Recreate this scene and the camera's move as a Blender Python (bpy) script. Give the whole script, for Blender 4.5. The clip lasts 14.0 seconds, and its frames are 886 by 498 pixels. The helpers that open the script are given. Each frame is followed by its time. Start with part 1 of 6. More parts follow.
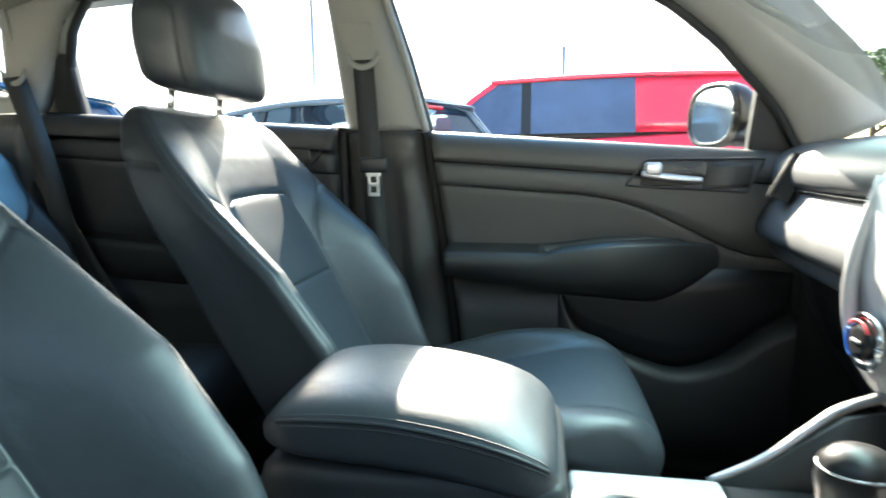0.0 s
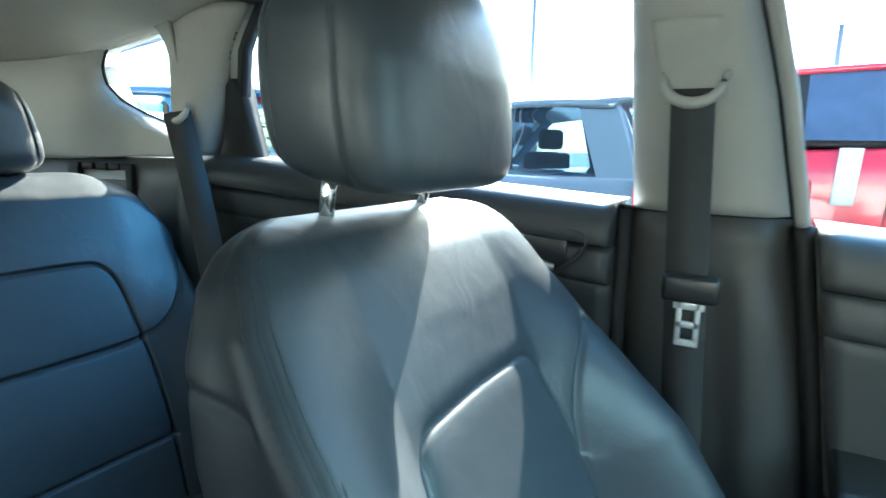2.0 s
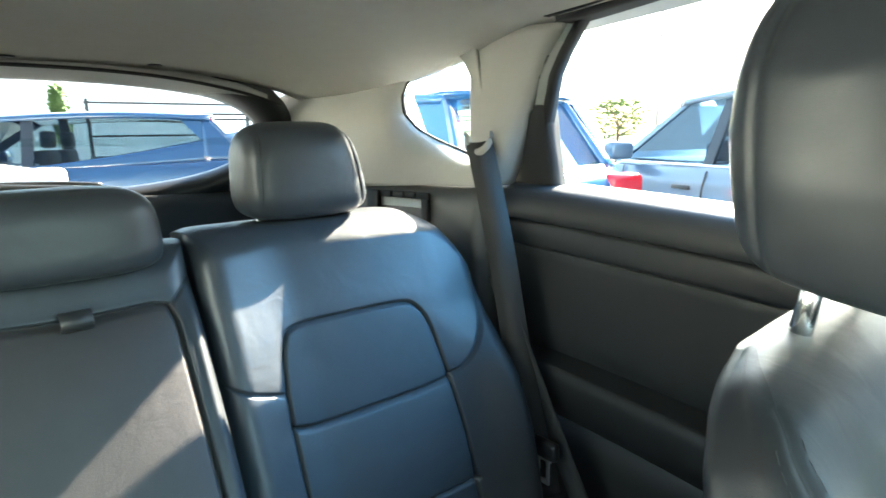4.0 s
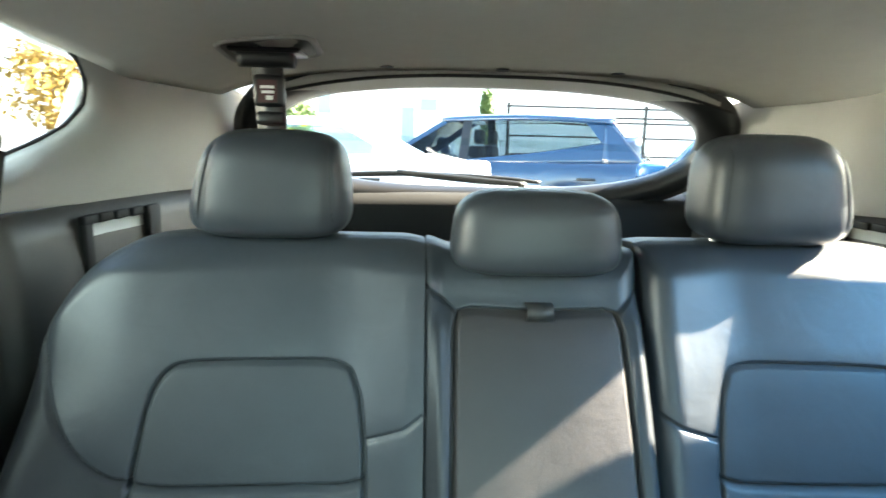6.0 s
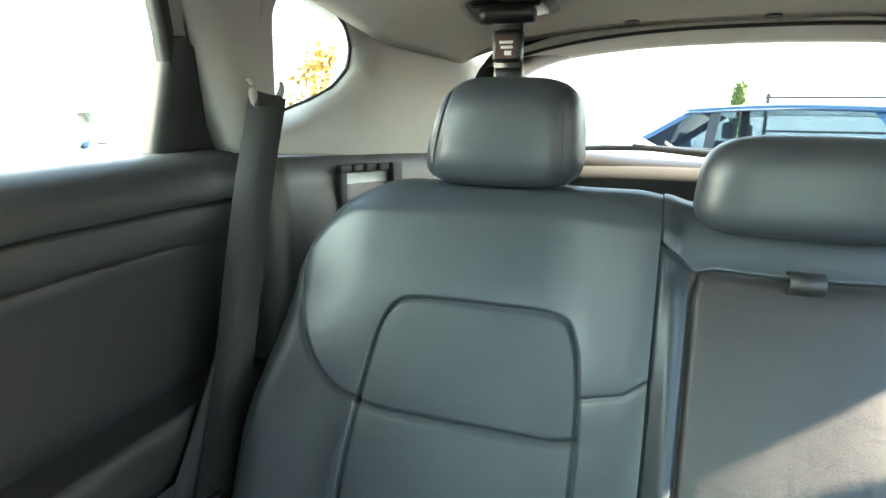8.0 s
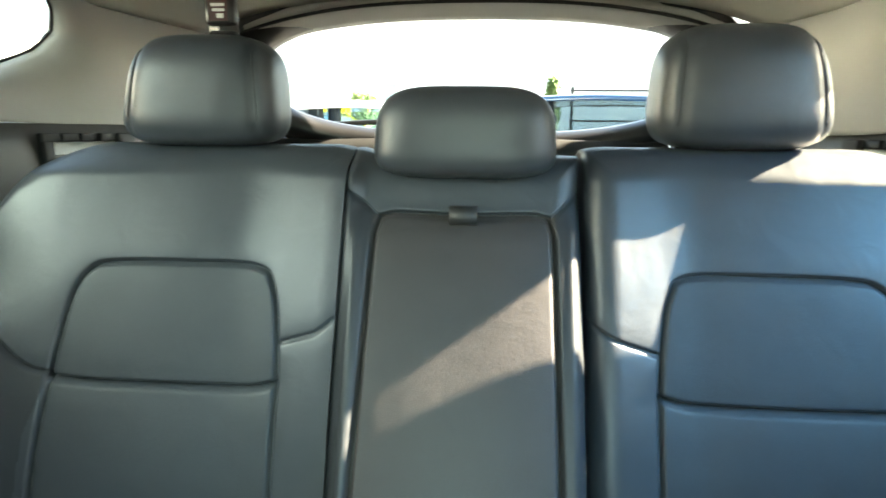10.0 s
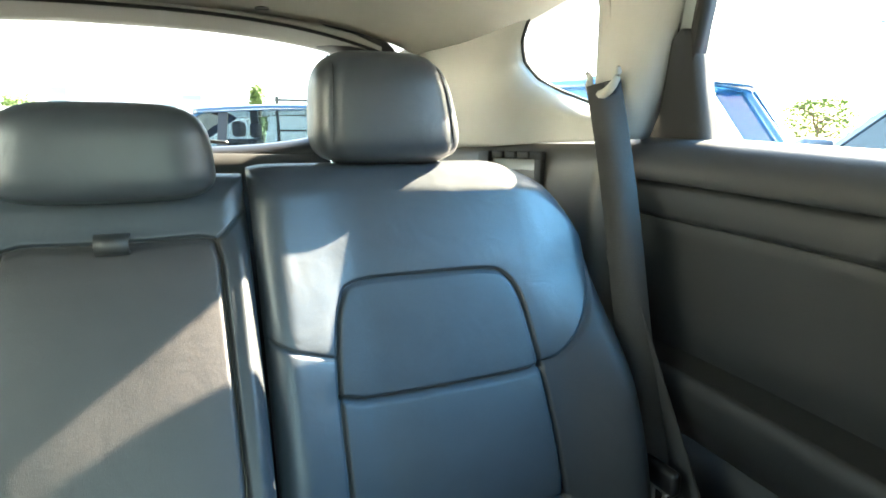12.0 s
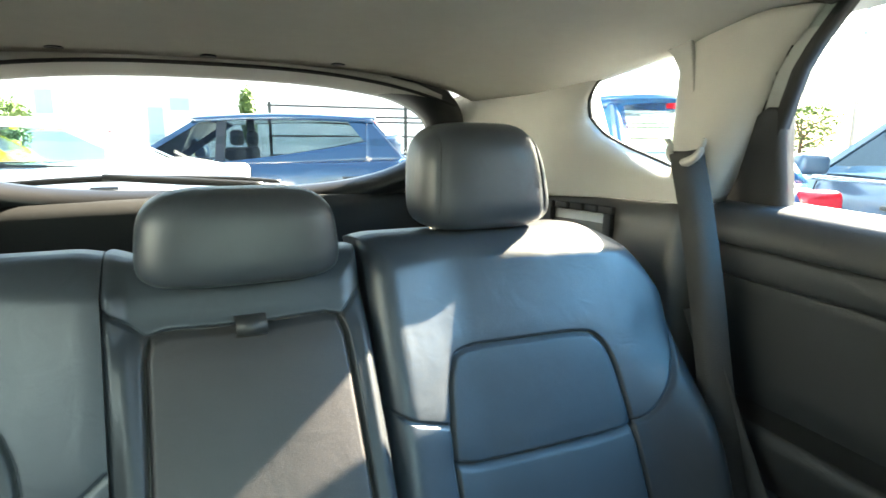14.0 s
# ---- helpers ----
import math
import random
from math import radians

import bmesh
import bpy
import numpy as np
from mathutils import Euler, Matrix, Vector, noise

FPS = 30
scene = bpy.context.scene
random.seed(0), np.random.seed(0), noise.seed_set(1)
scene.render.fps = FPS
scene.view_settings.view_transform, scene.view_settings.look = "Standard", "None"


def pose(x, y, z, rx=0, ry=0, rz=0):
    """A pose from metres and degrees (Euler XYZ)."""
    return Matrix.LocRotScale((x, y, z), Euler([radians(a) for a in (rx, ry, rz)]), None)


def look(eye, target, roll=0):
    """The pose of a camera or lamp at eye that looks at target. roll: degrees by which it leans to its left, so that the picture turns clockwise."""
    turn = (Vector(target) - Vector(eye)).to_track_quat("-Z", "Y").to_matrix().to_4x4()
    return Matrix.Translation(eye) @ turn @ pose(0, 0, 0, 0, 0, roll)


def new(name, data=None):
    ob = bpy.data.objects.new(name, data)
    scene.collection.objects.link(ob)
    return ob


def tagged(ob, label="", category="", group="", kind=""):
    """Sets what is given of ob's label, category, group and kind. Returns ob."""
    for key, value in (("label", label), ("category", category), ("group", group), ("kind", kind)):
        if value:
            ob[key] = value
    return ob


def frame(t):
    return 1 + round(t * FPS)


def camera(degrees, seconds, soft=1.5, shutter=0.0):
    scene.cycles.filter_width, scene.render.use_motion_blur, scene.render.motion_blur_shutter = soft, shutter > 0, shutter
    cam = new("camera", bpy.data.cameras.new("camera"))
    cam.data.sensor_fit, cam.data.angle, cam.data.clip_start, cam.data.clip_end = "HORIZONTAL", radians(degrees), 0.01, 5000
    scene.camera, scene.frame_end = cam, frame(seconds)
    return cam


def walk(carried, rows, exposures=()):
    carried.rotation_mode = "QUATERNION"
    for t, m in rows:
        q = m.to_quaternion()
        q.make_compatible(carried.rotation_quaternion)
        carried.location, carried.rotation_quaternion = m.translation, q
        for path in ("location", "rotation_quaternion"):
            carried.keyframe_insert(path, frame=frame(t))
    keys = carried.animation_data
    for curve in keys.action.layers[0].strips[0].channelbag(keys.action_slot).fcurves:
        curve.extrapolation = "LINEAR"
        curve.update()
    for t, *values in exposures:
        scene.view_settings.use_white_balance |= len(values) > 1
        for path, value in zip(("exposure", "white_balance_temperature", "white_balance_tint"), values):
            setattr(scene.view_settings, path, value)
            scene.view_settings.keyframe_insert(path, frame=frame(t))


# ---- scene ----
cam = camera(76.0, 14.0, soft=1.5, shutter=0.25)
PATH = [
    (0, (0.578, 1.211, 1.062), (-1.372, 0.885, 0.756), -0.5),
    (0.5, (0.46, 1.127, 1.118), (-1.411, 0.486, 0.818), 0.1),
    (1, (0.189, 1.211, 1.17), (-1.592, 0.354, 0.861), 0.3),
    (1.5, (0.104, 1.067, 1.208), (-1.661, 0.19, 0.873), 0.8),
    (2, (0.049, 0.917, 1.209), (-1.663, -0.056, 0.86), 1.2),
    (2.5, (-0.034, 0.775, 1.137), (-1.686, -0.307, 0.818), 1.3),
    (3, (0.008, 0.716, 1.142), (-1.599, -0.432, 0.831), 2.1),
    (3.2, (0.049, 0.72, 1.199), (-1.514, -0.48, 0.861), 1.1),
    (5.3, (0.086, 0.702, 1.297), (-0.453, -1.188, 0.924), 0.8),
    (5.5, (0.104, 0.685, 1.296), (-0.337, -1.23, 0.923), 0.9),
    (6, (0.147, 0.647, 1.283), (0.055, -1.315, 0.902), 1.5),
    (6.5, (0.166, 0.632, 1.261), (0.462, -1.307, 0.867), 1.7),
    (7, (0.182, 0.635, 1.255), (0.753, -1.239, 0.852), 2.0),
    (7.2, (0.183, 0.637, 1.252), (0.835, -1.21, 0.849), 1.9),
    (9.3, (0.062, 0.619, 1.173), (0.726, -1.225, 0.773), 1.0),
    (9.5, (0.05, 0.624, 1.175), (0.562, -1.269, 0.785), 1.2),
    (10, (-0.025, 0.633, 1.176), (0.122, -1.319, 0.767), 0.5),
    (10.5, (-0.035, 0.656, 1.114), (-0.274, -1.296, 0.749), 0.4),
    (11, (-0.055, 0.66, 1.095), (-0.532, -1.249, 0.736), 0.0),
    (11.5, (-0.084, 0.655, 1.11), (-0.738, -1.199, 0.747), -0.2),
    (12, (-0.081, 0.654, 1.186), (-0.867, -1.147, 0.81), -0.1),
    (12.5, (-0.057, 0.645, 1.273), (-0.906, -1.127, 0.9), 0.0),
    (13, (-0.041, 0.633, 1.297), (-0.904, -1.132, 0.924), 0.1),
    (13.5, (-0.004, 0.625, 1.283), (-0.886, -1.13, 0.91), 0.0),
    (14, (0.059, 0.607, 1.273), (-0.772, -1.174, 0.904), 0.2),
]
EXPOSURES = [(0.0, 3.4, 6900, 5), (1.0, 3.55, 6400, -1), (2.0, 3.5, 5900, -4), (2.5, 3.45, 5700, -8), (3.0, 4.0, 6100, -4), (5.5, 4.4, 7100, 4), (7.2, 4.8, 7200, 3), (9.5, 4.95, 7800, 3), (10.0, 4.55, 8000, 3), (10.5, 4.35, 8200, 4), (11.0, 4.55, 7700, 3), (12.0, 4.75, 7600, 3), (12.5, 4.5, 7500, 3), (14.0, 4.35, 7400, 3)]
walk(cam, [(t, look(eye, target, roll)) for t, eye, target, roll in PATH], EXPOSURES)

# ---- world, sun ----
world = bpy.data.worlds.new("sky")
scene.world = world
world.use_nodes = True
wn = world.node_tree.nodes
sky = wn.new("ShaderNodeTexSky")
sky.sky_type, sky.sun_disc = "NISHITA", False
SUN = Vector((-1.0, -0.215, 0.655)).normalized()
sky.sun_elevation = math.asin(SUN.z)
sky.sun_rotation = math.atan2(SUN.x, SUN.y)
sky.air_density, sky.dust_density = 1.0, 1.5
world.node_tree.links.new(sky.outputs[0], wn["Background"].inputs[0])
wn["Background"].inputs[1].default_value = 0.08
sun = new("sun", bpy.data.lights.new("sun", "SUN"))
sun.data.energy, sun.data.angle, sun.data.color = 5.0, radians(0.6), (1.0, 0.91, 0.80)
sun.matrix_world = look(SUN * 30, (0, 0, 0))


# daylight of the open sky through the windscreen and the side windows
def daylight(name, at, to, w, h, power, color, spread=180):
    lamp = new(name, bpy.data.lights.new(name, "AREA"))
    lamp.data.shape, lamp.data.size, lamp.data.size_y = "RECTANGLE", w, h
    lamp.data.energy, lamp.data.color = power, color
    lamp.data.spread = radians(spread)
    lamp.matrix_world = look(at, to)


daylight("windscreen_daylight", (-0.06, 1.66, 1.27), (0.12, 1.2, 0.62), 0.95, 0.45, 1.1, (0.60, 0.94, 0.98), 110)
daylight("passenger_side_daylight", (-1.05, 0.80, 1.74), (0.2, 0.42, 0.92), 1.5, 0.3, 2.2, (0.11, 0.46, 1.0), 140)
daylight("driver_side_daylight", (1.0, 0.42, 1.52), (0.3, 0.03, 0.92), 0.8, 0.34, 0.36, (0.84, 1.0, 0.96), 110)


# ---- materials ----
def material(name, color, rough=0.5, metal=0.0, grain=0.0, scale=200.0, vary=0.12, coat=0.0, emit=0.0, spec=0.5, stretch=(1, 1, 1), voronoi=False, sheen=0.0, wrinkle=0.0):
    m = bpy.data.materials.new(name)
    m.use_nodes = True
    n, l = m.node_tree.nodes, m.node_tree.links
    b = n["Principled BSDF"]
    b.inputs["Sheen Weight"].default_value, b.inputs["Sheen Roughness"].default_value = sheen, 0.4
    b.inputs["Roughness"].default_value, b.inputs["Metallic"].default_value = rough, metal
    b.inputs["Coat Weight"].default_value, b.inputs["Specular IOR Level"].default_value = coat, spec
    co = n.new("ShaderNodeTexCoord")
    mp = n.new("ShaderNodeMapping")
    mp.inputs["Scale"].default_value = stretch
    l.new(co.outputs["Object"], mp.inputs["Vector"])
    big = n.new("ShaderNodeTexNoise")
    big.inputs["Scale"].default_value, big.inputs["Detail"].default_value = scale * 0.04, 4
    l.new(mp.outputs[0], big.inputs["Vector"])
    mix = n.new("ShaderNodeMix")
    mix.data_type = "RGBA"
    c = Vector(color)
    mix.inputs["A"].default_value = (*(c * (1 - vary)), 1)
    mix.inputs["B"].default_value = (*[min(1, v) for v in c * (1 + vary)], 1)
    l.new(big.outputs["Fac"], mix.inputs["Factor"])
    l.new(mix.outputs["Result"], b.inputs["Base Color"])
    if emit:
        b.inputs["Emission Color"].default_value = (*color, 1)
        b.inputs["Emission Strength"].default_value = emit
    rr = n.new("ShaderNodeMapRange")
    rr.inputs["To Min"].default_value, rr.inputs["To Max"].default_value = max(0.02, rough - 0.07), min(1, rough + 0.07)
    l.new(big.outputs["Fac"], rr.inputs["Value"])
    l.new(rr.outputs[0], b.inputs["Roughness"])
    if grain:
        if voronoi:
            fine = n.new("ShaderNodeTexVoronoi")
            fine.feature = "DISTANCE_TO_EDGE"
            out = "Distance"
        else:
            fine = n.new("ShaderNodeTexNoise")
            fine.inputs["Detail"].default_value = 5
            out = "Fac"
        fine.inputs["Scale"].default_value = scale
        l.new(mp.outputs[0], fine.inputs["Vector"])
        bump = n.new("ShaderNodeBump")
        bump.inputs["Strength"].default_value, bump.inputs["Distance"].default_value = grain, 0.002
        l.new(fine.outputs[out], bump.inputs["Height"])
        l.new(bump.outputs[0], b.inputs["Normal"])
        if wrinkle:
            # soft creases and dents of stretched hide
            fold = n.new("ShaderNodeTexNoise")
            fold.inputs["Scale"].default_value, fold.inputs["Detail"].default_value, fold.inputs["Distortion"].default_value = 22, 5, 1.2
            l.new(mp.outputs[0], fold.inputs["Vector"])
            soft = n.new("ShaderNodeBump")
            soft.inputs["Strength"].default_value, soft.inputs["Distance"].default_value = wrinkle, 0.006
            l.new(fold.outputs["Fac"], soft.inputs["Height"])
            l.new(soft.outputs[0], bump.inputs["Normal"])
    return m


def glass_material(name, tint, rough=0.0, gloss=0.45):
    """A thin pane: clear with a reflection that grows towards grazing."""
    m = bpy.data.materials.new(name)
    m.use_nodes = True
    n, l = m.node_tree.nodes, m.node_tree.links
    n.remove(n["Principled BSDF"])
    tr, gl, mx, fr = n.new("ShaderNodeBsdfTransparent"), n.new("ShaderNodeBsdfGlossy"), n.new("ShaderNodeMixShader"), n.new("ShaderNodeFresnel")
    tr.inputs[0].default_value = (*tint, 1)
    gl.inputs["Roughness"].default_value = rough
    fr.inputs[0].default_value = 1.3
    half = n.new("ShaderNodeMath")
    half.operation = "MULTIPLY"
    half.inputs[1].default_value = gloss
    l.new(fr.outputs[0], half.inputs[0])
    l.new(half.outputs[0], mx.inputs[0])
    l.new(tr.outputs[0], mx.inputs[1])
    l.new(gl.outputs[0], mx.inputs[2])
    l.new(mx.outputs[0], n["Material Output"].inputs[0])
    return m


LEATHER = material("leather", (0.036, 0.042, 0.049), 0.39, grain=0.09, scale=1000, voronoi=True, spec=0.5, wrinkle=0.15)
LEATHER_SMOOTH = material("leather_side", (0.026, 0.029, 0.033), 0.44, grain=0.09, scale=900, voronoi=True, spec=0.38, wrinkle=0.15)
ARMREST_HIDE = material("armrest_leather", (0.042, 0.038, 0.038), 0.47, grain=0.2, scale=700, voronoi=True, spec=0.3, wrinkle=0.13)
PERFORATED = material("perforated_leather", (0.038, 0.044, 0.050), 0.44, grain=0.2, scale=700, voronoi=True, spec=0.3, wrinkle=0.13)
DASH_VINYL = material("dash_vinyl", (0.085, 0.088, 0.092), 0.42, grain=0.15, scale=500)
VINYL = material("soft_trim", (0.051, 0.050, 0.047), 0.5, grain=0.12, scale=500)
SIDE_PLATE = material("inset_plate", (0.24, 0.25, 0.24), 0.45, grain=0.12, scale=500)
# plate copy whose colour is raised for the light falling on the grip
LIT_GRIP_PLATE = material("lit_grip_plate", (0.55, 0.56, 0.54), 0.45, grain=0.12, scale=500)
# soft_trim copy, darkened in colour to offset the added side daylight
DIM_REAR_TRIM = material("rear_door_trim_dim", (0.025, 0.0265, 0.028), 0.5, grain=0.12, scale=500)
DARK_TRIM = material("dark_trim", (0.02, 0.02, 0.02), 0.5, grain=0.12, scale=500)
GREY_TRIM = material("light_trim", (0.31, 0.30, 0.275), 0.6, grain=0.25, scale=600, vary=0.05)
HEADLINER = material("headliner_cloth", (0.55, 0.53, 0.475), 0.95, grain=0.5, scale=900, vary=0.05, spec=0.1)
CARPET = material("carpet", (0.012, 0.012, 0.012), 1.0, grain=0.9, scale=700, spec=0.1)
WEBBING = material("belt_webbing", (0.036, 0.036, 0.036), 0.75, grain=0.6, scale=300, stretch=(1, 1, 4), spec=0.3)
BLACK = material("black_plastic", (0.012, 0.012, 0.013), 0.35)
RUBBER = material("rubber_seal", (0.008, 0.008, 0.008), 0.7)
CHROME = material("chrome", (0.8, 0.8, 0.8), 0.12, metal=1.0, vary=0.02)
FASCIA = material("silver_plastic", (0.5, 0.5, 0.5), 0.38, metal=0.15, vary=0.03)
SILVER = material("satin_silver", (0.55, 0.55, 0.56), 0.35, metal=0.9, vary=0.03)
STEEL = material("steel_tongue", (0.62, 0.62, 0.62), 0.35, metal=0.5)
GLASS = glass_material("window_glass", (0.9, 0.96, 0.94))
GLASS_DARK = glass_material("privacy_glass", (0.82, 0.88, 0.87))
MIRROR = material("mirror_glass", (0.85, 0.87, 0.9), 0.02, metal=1.0, vary=0.0)


# ---- building tools ----
def finish(name, bm, mat, parent=None, label="", smooth=True):
    me = bpy.data.meshes.new(name)
    bmesh.ops.recalc_face_normals(bm, faces=bm.faces)
    bm.to_mesh(me)
    bm.free()
    if smooth:
        for p in me.polygons:
            p.use_smooth = True
    me.materials.append(mat)
    ob = new(name, me)
    ob.parent = parent
    if label:
        ob["label"] = label
    return ob


def part(name, bm, mat, parent, label="", smooth=True):
    return finish(name, bm, mat, parent, label, smooth)


def thing(name, label, category, group="", kind="", at=(0, 0, 0)):
    ob = new(name)
    ob.location = at
    ob.empty_display_size = 0.1
    return tagged(ob, label, category, group, kind)


def grid(points, close_u=False, close_v=False, caps=False):
    """A mesh over rows of points; close_u joins each row's ends, caps fills the first and last row."""
    bm = bmesh.new()
    rows = [[bm.verts.new(p) for p in row] for row in points]
    nu, nv = len(rows[0]), len(rows)
    for j in range(nv - (0 if close_v else 1)):
        a, b = rows[j], rows[(j + 1) % nv]
        for i in range(nu - (0 if close_u else 1)):
            k = (i + 1) % nu
            try:
                bm.faces.new((a[i], a[k], b[k], b[i]))
            except ValueError:
                pass
    if caps:
        bm.faces.new(rows[0])
        bm.faces.new(rows[-1])
    return bm


def box(x0, x1, y0, y1, z0, z1, bevel=0.004, seg=2):
    bm = bmesh.new()
    bmesh.ops.create_cube(bm, size=1)
    bmesh.ops.transform(bm, matrix=Matrix.LocRotScale(((x0 + x1) / 2, (y0 + y1) / 2, (z0 + z1) / 2), None, (x1 - x0, y1 - y0, z1 - z0)), verts=bm.verts)
    if bevel:
        bmesh.ops.bevel(bm, geom=bm.edges[:], offset=bevel, segments=seg, affect="EDGES", profile=0.5)
    return bm


def join(*bms):
    out = bms[0]
    for b in bms[1:]:
        me = bpy.data.meshes.new("tmp")
        b.to_mesh(me)
        b.free()
        out.from_mesh(me)
        bpy.data.meshes.remove(me)
    return out


def moved(bm, m):
    bmesh.ops.transform(bm, matrix=m, verts=bm.verts)
    return bm


def lerp(a, b, t):
    return a + (b - a) * t


def smooth01(t):
    t = np.clip(t, 0, 1)
    return t * t * (3 - 2 * t)


def curve(keys, n):
    """n points of a smooth line through keys (Catmull-Rom)."""
    k = [np.array(p, float) for p in keys]
    k = [2 * k[0] - k[1]] + k + [2 * k[-1] - k[-2]]
    out = []
    for s in np.linspace(0, len(k) - 3 - 1e-9, n):
        i, t = int(s), s - int(s)
        a, b, c, d = k[i : i + 4]
        out.append(0.5 * (2 * b + (c - a) * t + (2 * a - 5 * b + 4 * c - d) * t * t + (3 * b - a - 3 * c + d) * t**3))
    return np.array(out)


def tube(keys, radius, n=24, seg=8, flat=1.0, closed_caps=True):
    """A rod along a smooth line; radius may be a list over the keys."""
    line = curve(keys, n)
    radii = np.interp(np.linspace(0, 1, n), np.linspace(0, 1, len(np.atleast_1d(radius))), np.atleast_1d(radius)) if np.ndim(radius) else np.full(n, radius)
    rows, up = [], Vector((0, 0, 1))
    for i, p in enumerate(line):
        d = Vector(line[min(i + 1, n - 1)] - line[max(i - 1, 0)]).normalized()
        side = d.cross(up) if abs(d.z) < 0.95 else d.cross(Vector((0, 1, 0)))
        side.normalize()
        over = side.cross(d)
        rad = float(radii[i])
        rows.append([Vector(p) + rad * (math.cos(a) * side + flat * math.sin(a) * over) for a in np.linspace(0, 2 * math.pi, seg, endpoint=False)])
    return grid(rows, close_u=True, caps=closed_caps)


def ribbon(keys, widths, thick, side, n=40):
    """A flat strap along a smooth line; side is the direction across it."""
    line = curve(keys, n)
    w = [float(v) for v in np.interp(np.linspace(0, 1, n), np.linspace(0, 1, len(widths)), widths)]
    rows = []
    for i, p in enumerate(line):
        d = Vector(line[min(i + 1, n - 1)] - line[max(i - 1, 0)]).normalized()
        s = Vector(side(i / (n - 1)) if callable(side) else side)
        s = (s - s.dot(d) * d).normalized()
        nrm = d.cross(s)
        p = Vector(p)
        h = thick / 2
        rows.append([p - s * w[i] / 2 - nrm * h, p - s * w[i] / 2 + nrm * h, p + s * w[i] / 2 + nrm * h, p + s * w[i] / 2 - nrm * h])
    return grid(rows, close_u=True, caps=True)


def rod(a, b, r, seg=10):
    return tube([a, lerp(np.array(a), np.array(b), 0.5), b], r, n=3, seg=seg)


def slab(inner, outer_offset):
    """Rows of points given as a sheet, thickened along outer_offset(p) into a closed solid."""
    rows = [list(r) for r in inner]
    back = [[Vector(p) + Vector(outer_offset(p)) for p in r] for r in rows]
    loops = [[Vector(p) for p in r] + b[::-1] for r, b in zip(rows, back)]
    return grid(loops, close_u=True, caps=True)


def flat_poly(pts, thick, normal=(1, 0, 0), bevel=0.0):
    """A plate with the outline pts (3D points in one plane)."""
    bm = bmesh.new()
    vs = [bm.verts.new(p) for p in pts]
    f = bm.faces.new(vs)
    r = bmesh.ops.extrude_face_region(bm, geom=[f])
    bmesh.ops.translate(bm, vec=Vector(normal) * thick, verts=[v for v in r["geom"] if isinstance(v, bmesh.types.BMVert)])
    if bevel:
        bmesh.ops.bevel(bm, geom=[e for e in bm.edges if e.calc_face_angle(0) > 0.8], offset=bevel, segments=2, affect="EDGES")
    return bm


def side_x(y, z):
    """Half width at the side glass and door skin."""
    return 0.735 - 0.42 * max(0.0, z - 1.12) - 0.03 * float(smooth01((0.3 - y) / 0.6)) - 0.03 * max(0.0, y - 1.25)


def sill_z(y):
    return 1.181 - 0.054 * (y - 0.11) / 0.85 - 0.01 * max(0, y - 1.0)


def inner_x(y):
    """Half width of the light trim behind the rear doors."""
    return float(np.interp(y, [-0.62, -0.5, -0.35, -0.2, -0.05, 0.15], [0.495, 0.515, 0.565, 0.595, 0.612, 0.62]))


def roof_mid(y):
    return float(np.interp(y, [-0.42, 0.0, 0.4, 0.9, 1.2, 1.38], [1.405, 1.445, 1.465, 1.47, 1.455, 1.43]))


def roof_edge(y):
    return float(np.interp(y, [-0.55, -0.26, 0.0, 0.12, 0.45, 0.9, 1.2, 1.38], [1.352, 1.362, 1.405, 1.432, 1.45, 1.44, 1.415, 1.375]))


def roof_half(y):
    return float(np.interp(y, [-0.5, -0.26, 0.0, 0.15, 1.1, 1.38], [0.505, 0.578, 0.605, 0.605, 0.6, 0.575]))


# ---- headliner, outer roof, floor ----
def headliner():
    rows = []
    for y in np.linspace(-0.42, 1.38, 60):
        row = []
        for u in np.linspace(-1, 1, 49):
            back = 0.0 if y > -0.1 else (-0.1 - y) / 0.32
            yy = y - 0.06 * back * abs(u) ** 2.5
            z = roof_mid(y) - (roof_mid(y) - roof_edge(yy)) * abs(u) ** 3.2
            row.append(Vector((u * (roof_half(yy) + 0.012), yy, z)))
        rows.append(row)
    ob = finish("ceiling", slab(rows, lambda p: (0, 0, 0.035)), HEADLINER)
    tagged(ob, "pale beige cloth headliner of a car roof", "headliner", kind="structure")
    # round clips along the rear edge
    for x in (-0.208, 0.0, 0.205):
        bm = bmesh.new()
        bmesh.ops.create_cone(bm, cap_ends=True, segments=20, radius1=0.0125, radius2=0.011, depth=0.003)
        moved(bm, Matrix.Translation((x, -0.398, roof_mid(-0.398) - 0.0012)))
        c = finish("headliner_clip", bm, DARK_TRIM, smooth=False)
        tagged(c, "small round dark plastic clip on the headliner edge", "clip", "headliner clips")


headliner()
roof_rows = [[Vector((u * 0.69, y, roof_mid(y) + 0.06 - 0.085 * abs(u) ** 4)) for u in np.linspace(-1, 1, 25)] for y in np.linspace(-0.74, 1.42, 24)]
PAINT = material("car_paint", (0.82, 0.84, 0.86), 0.25, coat=0.6, vary=0.02)
tagged(finish("roof_panel", slab(roof_rows, lambda p: (0, 0, 0.012)), PAINT), "painted steel outer roof of the car", "roof", kind="structure")
tagged(finish("floor", box(-0.74, 0.74, -0.9, 2.1, 0.30, 0.36), CARPET), "black carpeted car floor", "floor", kind="structure")
tagged(finish("firewall", box(-0.74, 0.74, 2.1, 2.16, 0.3, 1.05), DARK_TRIM), "dark bulkhead under the windscreen", "bulkhead", kind="structure")


